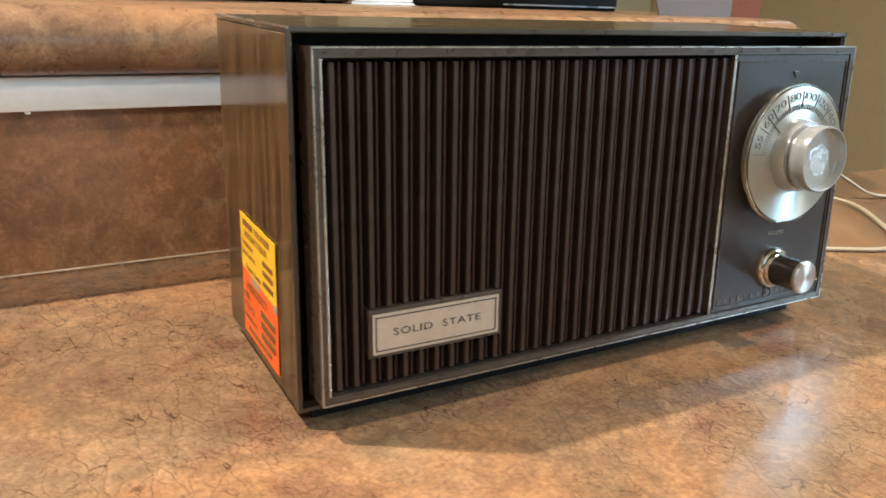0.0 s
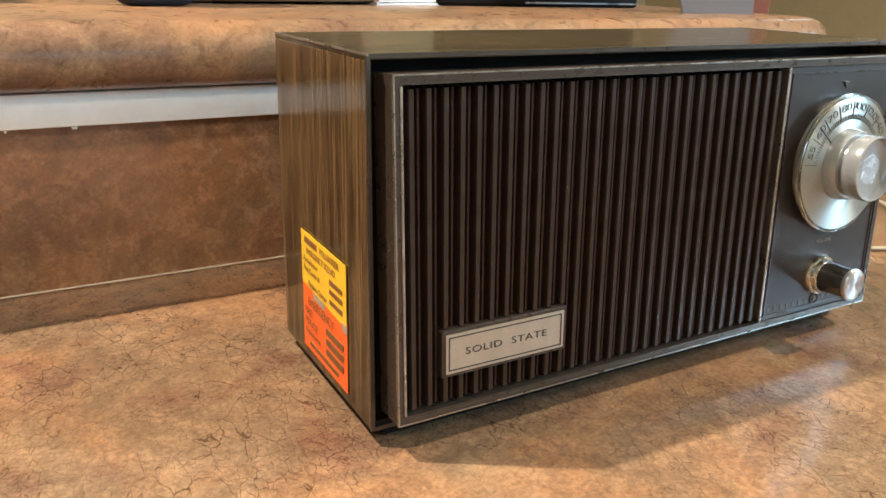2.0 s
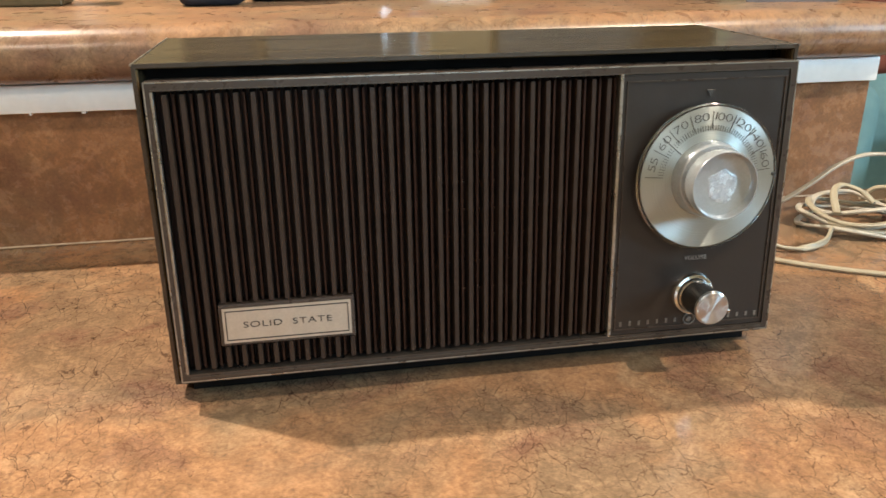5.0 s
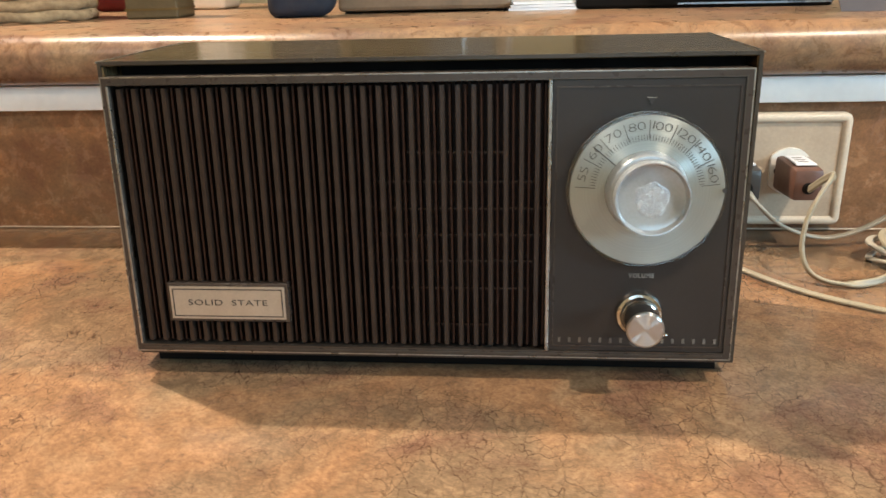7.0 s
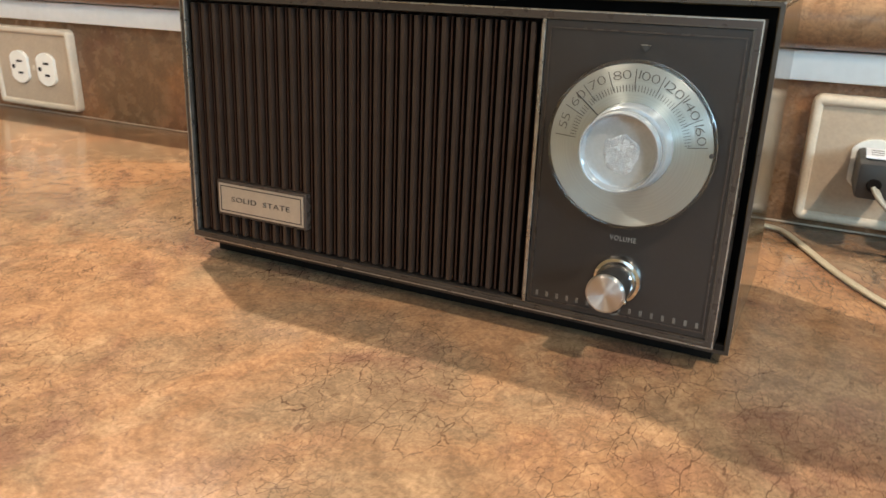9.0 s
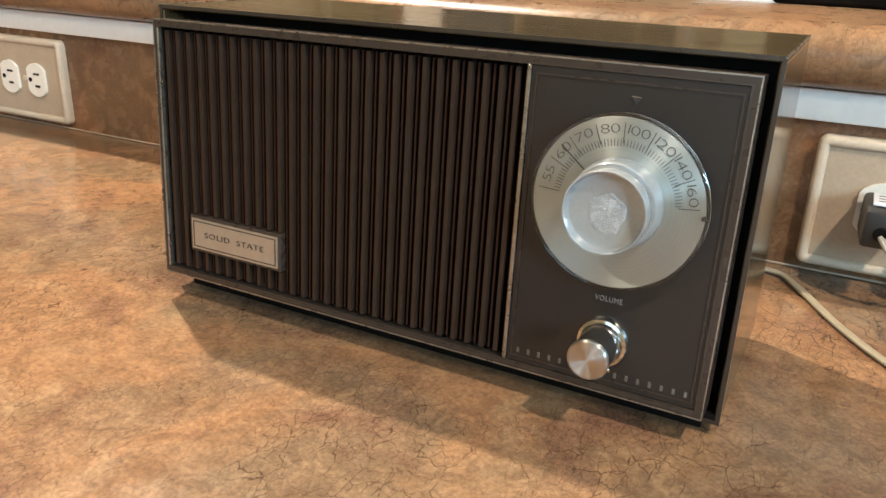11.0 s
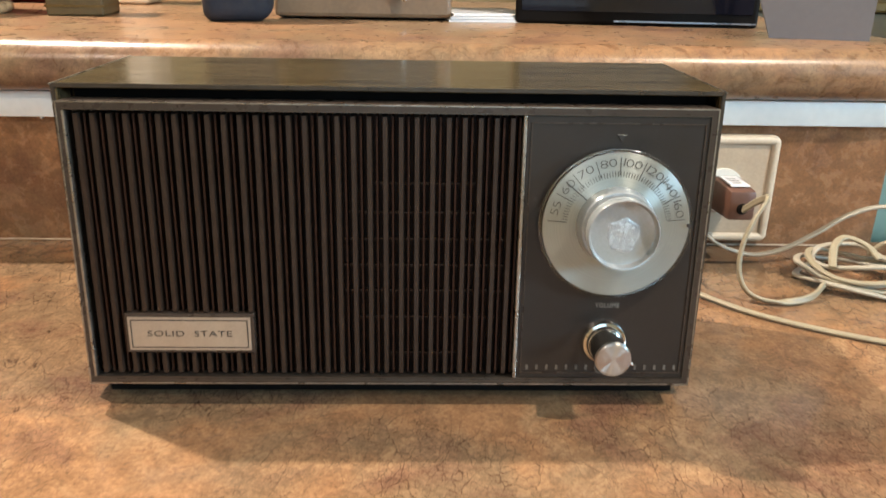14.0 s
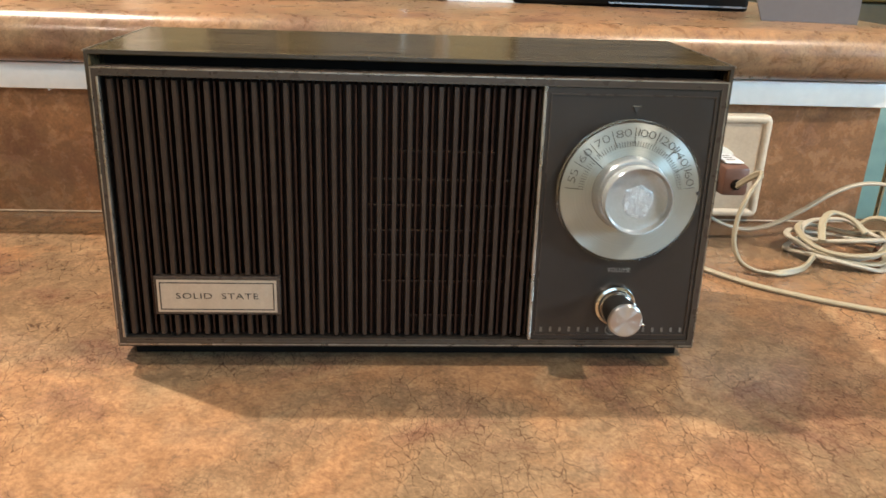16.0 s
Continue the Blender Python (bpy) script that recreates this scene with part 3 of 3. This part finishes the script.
        for k in range(5):
            b.faces.new((lo[k], lo[k + 1], hi[k + 1], hi[k]))
        b.faces.new(lo)
        b.faces.new(hi)
        return b

    shared = {}

    def rib(name, w, y0, y1, z0, z1, x, mat):
        key = (w, y0, z0, z1)
        if key not in shared:
            ob = part(name, rib_mesh(w, y0, y1, z0, z1), mat, R)
            shared[key] = ob.data
        else:
            ob = new(name, shared[key])
            ob.parent = R
        ob.matrix_basis = F @ pose(x, 0, 0)

    for k in range(n):
        for name, x, w, y0, mat in (("rib", x0 + pitch * (k + 0.42), 0.0027, 0.0012, BROWN), ("thin_rib", x0 + pitch * (k + 0.90), 0.0013, 0.0028, DEEP)):
            if bx0 - 0.001 < x < bx1 + 0.001:
                rib(name, w, y0, 0.0096, zb, bz0 + 0.0002, x, mat)
                rib(name, w, y0, 0.0096, bz1 - 0.0002, zt, x, mat)
            else:
                rib(name, w, y0, 0.0096, zb, zt, x, mat)
    # thin crossbars deep in the grille, their glints put into the colour
    for z, half in ((0.014, 0.018), (0.033, 0.034), (0.047, 0.040), (0.060, 0.042), (0.073, 0.042), (0.086, 0.038), (0.100, 0.024)):
        part("crossbar", box(0.016 - half, min(0.016 + half, 0.057), 0.0070, 0.0094, z - 0.0004, z + 0.0004), GLINT_BROWN, R, "", F)

    # badge
    badge = part("badge", box(bx0, bx1, 0.0000, 0.0080, bz0, bz1, 0.0006), BRONZE, R, "dark badge block on the grille", F)
    part("badge_plate", box(bx0 + 0.0017, bx1 - 0.0017, -0.0005, 0.0003, bz0 + 0.0017, bz1 - 0.0017), SILVER, badge, "brushed silver plate")
    part("badge_line", ring(bx0 + 0.0029, bx1 - 0.0029, bz0 + 0.0029, bz1 - 0.0029, 0.0005, 0.0005, -0.0007, -0.0003), INK, badge)
    part("badge_lettering", moved(lettering("SOLID  STATE", 0.0043, 0.0003, 1.08, wide=1.44, thin=0.00003), pose((bx0 + bx1) / 2, -0.0006, (bz0 + bz1) / 2)), INK, badge, "black lettering reading SOLID STATE")

    # control panel
    PX0, PX1 = DIV + 0.0012, Rt - 0.0036
    panel = part("control_panel", box(PX0, PX1, 0.0022, 0.0060, 0.0040, H - 0.0040), PANEL, R, "brown-grey painted control panel", F @ pose(0, -0.0018, 0))
    part("groove", ring(PX0 + 0.0016, PX1 - 0.0014, 0.0062, H - 0.0068, 0.0006, 0.0006, 0.0017, 0.0024), BRONZE, panel)
    cx, cz = 0.1049, 0.0842
    tri = bmesh.new()
    o = [(-0.0019, 0.0012), (0.0019, 0.0012), (0.0, -0.0016)]
    fr, bk = [tri.verts.new((x, 0.0016, z)) for x, z in o], [tri.verts.new((x, 0.0026, z)) for x, z in o]
    tri.faces.new(fr)
    for k in range(3):
        tri.faces.new((fr[k], bk[k], bk[(k + 1) % 3], fr[(k + 1) % 3]))
    part("pointer_mark", moved(tri, pose(cx - 0.0005, 0, cz + 0.0395)), INK, panel, "small dark triangle over the dial")
    part("pointer_edge", box(cx - 0.0025, cx + 0.0015, 0.0014, 0.0022, cz + 0.0407, cz + 0.0410), EDGE, panel, "worn upper edge of the triangle")
    part("volume_lettering", moved(lettering("VOLUME", 0.0032, 0.0003, 1.15, wide=0.85), pose(cx - 0.001, 0.0017, cz - 0.0418)), PALE_PRINT, panel, "grey lettering reading VOLUME")
    # maker's line: evenly spaced small bars either side of a round emblem
    mx0, mx1, mz = PX0 + 0.0050, PX1 - 0.0042, 0.0094
    for k in range(16):
        x = mx0 + (mx1 - mx0) * k / 15
        if k == 7:
            continue
        part("letter_bar", box(x - 0.0006, x + 0.0006, 0.0019, 0.0024, mz - 0.0012, mz + 0.0012), PRINT, panel)
    part("emblem", moved(lathe([(0.0032, 0.0022), (0.0032, 0.0015), (0.0026, 0.0015), (0.0026, 0.0022)], 32), pose((mx0 + mx1) / 2, 0, mz)), PRINT, panel, "small round emblem ring")
    part("emblem", moved(lathe([(0, 0.0016), (0.0014, 0.0016), (0.0014, 0.0022)], 24), pose((mx0 + mx1) / 2, 0, mz)), PRINT, panel)

    # tuning dial
    D = F @ pose(cx - 0.0018, -0.0055, cz)
    dial = part("dial", lathe([(0, -0.0010), (0.0338, -0.0010), (0.0340, -0.0007), (0.0340, 0.0006), (0.0322, 0.0012), (0.0310, 0.0066), (0.0, 0.0066)], 96), SPUN, R, "spun aluminium tuning dial", D, 40)
    part("dial_rim", lathe([(0.0341, 0.0008), (0.0341, -0.0010), (0.0350, -0.0012), (0.0354, -0.0009), (0.0354, 0.0008), (0.0341, 0.0008)], 96), CLEAR, dial, "clear acrylic dial rim", None, 40)
    for ang, word in ((-74, "55"), (-52, "60"), (-32, "70"), (-11, "80"), (11, "100"), (33, "120"), (53, "140"), (74, "160")):
        glyphs = [lettering(c, 0.0054, 0.0002, wide=1.62, thin=0.00012) for c in word]
        spans = [(min(v.co.x for v in g.verts), max(v.co.x for v in g.verts)) for g in glyphs]
        gap = 0.00055
        x = -(sum(q - p for p, q in spans) + gap * (len(spans) - 1)) / 2
        for g, (p, q) in zip(glyphs, spans):
            part("dial_digit", moved(g, pose(0, -0.0012, 0, 0, ang, 0) @ pose(x - p, 0, 0.0292)), DIAL_INK, dial)
            x += q - p + gap
    for ang in (-86, -62, -42, -21, 0, 22, 43, 63, 84):
        part("scale_line", box(-0.00015, 0.00015, -0.0013, -0.0009, 0.0238, 0.0318), DIAL_INK, dial, "", pose(0, 0, 0, 0, ang, 0))
    for ang in range(-86, 85, 3):
        part("scale_tick", box(-0.00010, 0.00010, -0.0013, -0.0009, 0.0228, 0.0254), DIAL_INK, dial, "", pose(0, 0, 0, 0, ang, 0))
    part("dial_pointer", box(-0.0002, 0.0002, -0.0014, -0.0009, 0.0165, 0.0316), INK, dial, "thin black pointer line", pose(0, 0, 0, 0, -50, 0))
    part("notch", lathe([(0, -0.0026), (0.0009, -0.0026), (0.0009, -0.001)], 16), INK, dial, "", pose(0.0336, 0, 0.0005))
    knob = part("tuning_knob", lathe([(0.0185, -0.0008), (0.0185, -0.0020), (0.0172, -0.0068), (0.0168, -0.0072), (0.0146, -0.0075), (0.0142, -0.0094), (0.0160, -0.0097), (0.0163, -0.0104), (0.0162, -0.0173), (0.0159, -0.0178), (0.0154, -0.0177), (0.0150, -0.0150), (0.0144, -0.0141), (0.0120, -0.0137), (0.0, -0.0134)], 96), HUB, dial, "frosted clear plastic tuning knob with dished face", None, 35)
    spot, rings, turns = bmesh.new(), 9, 40
    rows = []
    for i in range(rings):
        row = []
        for k in range(turns):
            t = 2 * math.pi * k / turns
            r = (0.0080 + 0.0022 * noise.noise(Vector((math.cos(t) * 1.7, math.sin(t) * 1.7, 3)))) * (i + 0.15) / (rings - 1 + 0.15)
            x, z = r * math.cos(t) + 0.0004, r * math.sin(t) - 0.0006
            lift = 0.00026 * abs(noise.noise(Vector((x * 900, z * 900, 7)))) + 0.00018 * abs(noise.noise(Vector((x * 2200, z * 2200, 1))))
            row.append(spot.verts.new((x, -0.0137 - lift * (1 if i < rings - 1 else 0) + (0.0004 if i == rings - 1 else 0), z)))
        rows.append(row)
    for p, q in zip(rows, rows[1:]):
        for k in range(turns):
            spot.faces.new((p[k], p[(k + 1) % turns], q[(k + 1) % turns], q[k]))
    spot.faces.new(rows[0])
    part("knob_spot", spot, FROST, knob, "crazed uneven patch in the knob's clear face", None, 60)

    # volume knob
    V = F @ pose(0.1036, -0.0006, 0.0234)
    vol = part("volume_knob", lathe([(0.0112, 0.0022), (0.0112, -0.0004), (0.0104, -0.0018), (0.0092, -0.0022), (0.0088, -0.0040), (0.0082, -0.0046)], 64), CHROME, R, "chrome volume knob", V, 40)
    part("knob_skirt", lathe([(0.0083, -0.0044), (0.0078, -0.0200), (0.0, -0.0200)], 64), STEM, vol, "polished gunmetal knob barrel", None, 40)
    part("knob_face", lathe([(0.0, -0.0206), (0.0076, -0.0206), (0.0084, -0.0202), (0.0086, -0.0190), (0.0080, -0.0182)], 64), SPUN_FACE, vol, "turned silver knob face", None, 12)
    part("knob_nub", moved(lathe([(0, -0.0210), (0.0008, -0.0207), (0.0010, -0.0190)], 16), pose(0.0088, 0, -0.0018)), CHROME, vol)

    # paper sticker on the side panel
    SX = -W - 0.0003
    S = Matrix(((0, 1, 0, SX), (-1, 0, 0, 0), (0, 0, 1, 0), (0, 0, 0, 1)))   # sticker x runs towards the front

    def patch(points, y):
        b = bmesh.new()
        f = [b.verts.new((x, y, z)) for x, z in points]
        k = [b.verts.new((x, y + 0.00025, z)) for x, z in points]
        b.faces.new(f)
        for i in range(len(f)):
            j = (i + 1) % len(f)
            b.faces.new((f[i], k[i], k[j], f[j]))
        return b

    tilt = pose(-0.0650, 0, 0.0420, 0, 0.6, 0)
    M = S @ tilt
    hw, hh = 0.0272, 0.0298
    st = part("sticker", patch([(-hw, -hh), (hw, -hh - 0.0002), (hw, 0.0040), (hw - 0.002, 0.0046), (-hw, 0.0040)], -0.0002), ORANGE, R, "orange emergency telephone sticker", M)
    part("sticker_top", patch([(-hw + 0.0005, 0.0036), (-0.008, 0.0026), (0.01, 0.0020), (hw - 0.001, 0.0010), (hw, 0.0032), (hw - 0.0004, hh), (-hw, hh)], -0.0005), YELLOW, st, "yellow paper half of the sticker")
    part("tape_scrap", patch([(-0.013, 0.0030), (0.001, 0.0022), (0.0015, -0.0012), (-0.012, -0.0006)], -0.0004), TAPE, st, "scrap of greyed tape")
    part("tape_scrap", patch([(0.022, 0.0026), (hw + 0.0006, 0.0022), (hw + 0.0004, -0.0015), (0.0235, -0.0008)], -0.0006), TAPE, st, "scrap of greyed tape")
    top = bpy.data.objects[st.name]

    def words(text, x, z, size, wide=1.0):
        part("sticker_lettering", moved(lettering(text, size, 0.0001, 1.0, "LEFT", wide), pose(x, -0.0008, z)), STICKER_INK, top, "black lettering reading " + text)

    def bars(x, z, w, h=0.0016, n=1):
        step = w / n
        for k in range(n):
            part("print_bar", box(x + k * step, x + k * step + step * (0.72 if n > 1 else 1), -0.0008, -0.0003, z - h / 2, z + h / 2), STICKER_INK, top)

    bars(-0.022, 0.0262, 0.016, 0.0028, 6)
    words("VOLUNTEER", -0.003, 0.0262, 0.0044, 0.92)
    words("EMERGENCY SQUAD", -0.020, 0.0213, 0.0044, 0.86)
    words("Ambulance", -0.024, 0.0166, 0.0040)
    words("Fire Control", -0.024, 0.0120, 0.0040)
    words("Poison Center", -0.018, 0.0056, 0.0040)
    for z in (0.0160, 0.0115, 0.0066):
        bars(0.0085, z, 0.0150, 0.0022, 8)
    words("EMERGENCY", -0.019, -0.0036, 0.0062, 0.92)
    words("FIRE", -0.0235, -0.0092, 0.0050)
    words("POLICE", -0.0235, -0.0144, 0.0050)
    words("Ambulance", -0.0235, -0.0196, 0.0044)
    for z in (-0.0098, -0.0150, -0.0202):
        bars(0.0035, z, 0.0205, 0.0030, 8)
    bars(-0.018, -0.0254, 0.036, 0.0018, 14)
    return R


radio()

# ---- things on the bar ----
BT = 0.1566
def on_bar(name, label, category, x, y, turn=0):
    return thing(name, label, category, pose(x, y, BT, 0, 0, turn))


lap = on_bar("tablet_screen", "black glass screen standing on the bar", "screen", 0.213, 0.420, -7)
part("bezel", box(-0.112, 0.112, -0.004, 0.008, 0.0, 0.17, 0.003), BLACK, lap, "black plastic bezel")
part("glass", box(-0.106, 0.106, -0.0052, -0.0042, 0.012, 0.162), GLASS_BLACK, lap, "dark reflective glass")
part("edge_line", box(-0.02, 0.110, -0.0052, -0.0044, 0.0030, 0.0046), plain("blue_grey_trim", (0.30, 0.35, 0.42), 0.3, 0.6), lap, "thin blue-grey trim line")

gp = on_bar("grey_panel", "warm grey card panel leaning at the bar's end", "panel", 0.330, 0.305, -12)
b = bmesh.new()
o = [(-0.034, 0.0), (0.042, 0.0), (0.042, 0.20), (-0.110, 0.20)]
fr, bk = [b.verts.new((x, -0.002, z)) for x, z in o], [b.verts.new((x, 0.002, z)) for x, z in o]
b.faces.new(fr), b.faces.new(bk)
for k in range(4):
    b.faces.new((fr[k], bk[k], bk[(k + 1) % 4], fr[(k + 1) % 4]))
part("panel_sheet", b, GREY, gp)

case = on_bar("toaster_oven", "brown enamel toaster oven with black glass door", "toaster oven", -0.043, 0.490, 0)
part("body", box(-0.084, 0.084, -0.055, 0.12, 0.002, 0.17, 0.004), TAN, case, "brown enamel case")
part("door", box(-0.072, 0.070, -0.060, -0.055, 0.024, 0.14, 0.002), GLASS_BLACK, case, "black glass door")
part("latch", box(0.036, 0.042, -0.067, -0.059, 0.018, 0.044, 0.002), CHROME, case, "silver latch")
for x in (-0.07, 0.07):
    for y in (-0.04, 0.10):
        part("foot", box(x - 0.008, x + 0.008, y - 0.008, y + 0.008, 0, 0.003), BLACK, case)

nv = on_bar("navy_pouch", "dark navy soft fabric pouch", "pouch", -0.156, 0.405, 8)
b = box(-0.030, 0.030, -0.022, 0.022, 0.0, 0.14, 0.012, 4)
for v in b.verts:
    v.co.x *= 1 + 1.6 * max(0, v.co.z)
    v.co.x += 0.004 * math.sin(60 * v.co.z)
    v.co.y += 0.004 * math.sin(45 * v.co.z + 30 * v.co.x)
part("pouch_body", b, NAVY, nv, "", None, 60)

tin = on_bar("square_tin", "olive-brown square metal tin on the bar", "tin", -0.312, 0.452, 4)
part("body", box(-0.026, 0.026, -0.026, 0.026, 0.0, 0.12, 0.002), OLIVE, tin)
part("band", box(-0.0265, 0.0265, -0.0265, 0.0265, 0.008, 0.010), GOLD, tin)

sheet = on_bar("paper_stack", "small stack of white paper on the bar", "paper", 0.072, 0.475, 3)
for k in range(3):
    part("sheet", moved(box(-0.036, 0.036, -0.045, 0.045, 0.0028 * k, 0.0028 * k + 0.0024), pose(0, 0, 0, 0, 0, 2.5 * k)), PAPER, sheet)

bk = on_bar("wicker_basket", "round woven wicker basket on the bar", "basket", -0.455, 0.440)
for k in range(9):
    pts = [((0.070 + 0.0012 * k) * math.cos(a), (0.060 + 0.001 * k) * math.sin(a), 0.006 + 0.0105 * k + 0.0012 * math.sin(9 * a + k * 2)) for a in (2 * math.pi * n / 36 for n in range(37))]
    part("strand", cord(pts, 0.0060, False, 2), WICKER, bk, "", None, 60)

rc = on_bar("red_cloth", "folded dark red cloth at the back of the bar", "cloth", -0.425, 0.640)
part("fold", box(-0.05, 0.05, -0.03, 0.03, 0, 0.09, 0.012, 3), MAROON, rc, "", None, 60)

# white block added in place of a pale plate on the back wall
wp = on_bar("white_canister", "white ceramic canister at the back of the bar", "canister", -0.330, 0.64)
part("body", box(-0.028, 0.028, -0.03, 0.03, 0, 0.16, 0.006, 3), SOCKET, wp, "", None, 60)
part("lid", box(-0.030, 0.030, -0.032, 0.032, 0.161, 0.175, 0.005, 3), SOCKET, wp, "", None, 60)

# ---- living room beyond ----
chair = thing("armchair", "teal upholstered armchair beyond the bar", "armchair", pose(1.15, 1.35, LOW, 0, 0, -25))
def cushion(name, x0, x1, y0, y1, z0, z1, r, mat=TEAL, label=""):
    b = box(x0, x1, y0, y1, z0, z1, r, 5)
    for v in b.verts:
        v.co += v.normal * 0.008 * noise.noise(v.co * 9)
    part(name, b, mat, chair, label, None, 60)
cushion("seat", -0.30, 0.30, -0.30, 0.30, 0.12, 0.46, 0.06)
cushion("arm", -0.42, -0.26, -0.34, 0.36, 0.06, 0.68, 0.075)
cushion("arm", 0.26, 0.42, -0.34, 0.36, 0.06, 0.68, 0.075)
cushion("backrest", -0.40, 0.40, 0.24, 0.46, 0.06, 0.86, 0.09)
cushion("throw_pillow", -0.2, 0.14, 0.02, 0.20, 0.47, 0.80, 0.07, TEAL, "pale teal throw pillow")
for x in (-0.36, 0.36):
    for y in (-0.28, 0.36):
        part("leg", box(x - 0.025, x + 0.025, y - 0.025, y + 0.025, 0, 0.07), GOLD, chair)

stool = thing("dining_chair", "rust-red upholstered dining chair beyond the bar's end", "chair", pose(0.735, 0.62, LOW, 0, 0, 12))
part("backrest", box(-0.125, 0.050, -0.025, 0.03, 0.95, 1.35, 0.022, 4), RUST, stool, "rust-red padded backrest", None, 60)
part("seat", box(-0.20, 0.16, 0.0, 0.40, 0.46, 0.53, 0.02, 3), RUST, stool, "rust-red padded seat", None, 60)
for x in (-0.100, 0.030):
    part("back_post", moved(lathe([(0, 0), (0.0032, 0), (0.0032, -0.96), (0, -0.96)], 16), pose(x, 0.006, 0, -90)), CHROME, stool, "slim steel back post", None, 40)
    part("leg", box(x - 0.015, x + 0.015, 0.36, 0.39, 0, 0.46), BLACK, stool)

board = thing("sideboard", "dark brown sideboard with a gilt edge", "sideboard", pose(1.15, 2.1, LOW))
part("body", box(-0.35, 0.35, -0.2, 0.2, 0.0, 1.0, 0.006), OLIVE, board)
part("top", box(-0.37, 0.37, -0.22, 0.22, 1.001, 1.03, 0.006), GOLD, board, "dark gilt-edged top")
vase = thing("glass_bowl", "wide pale green glass bowl on the sideboard", "bowl", pose(1.15, 2.1, LOW + 1.0305, 90))
part("bowl_body", lathe([(0.0, 0.0), (0.10, 0.0), (0.18, 0.05), (0.26, 0.16), (0.29, 0.26), (0.28, 0.26), (0.25, 0.16), (0.17, 0.06), (0.0, 0.02)], 48), PALE, vase, "", None, 50)

bag = thing("floor_cushion", "olive-green patterned floor cushion on the carpet", "cushion", pose(2.2, 1.45, LOW))
part("cushion_body", moved(box(-0.35, 0.35, -0.25, 0.25, 0, 0.40, 0.12, 4), pose(0, 0, 0)), LEAF, bag, "", None, 60)
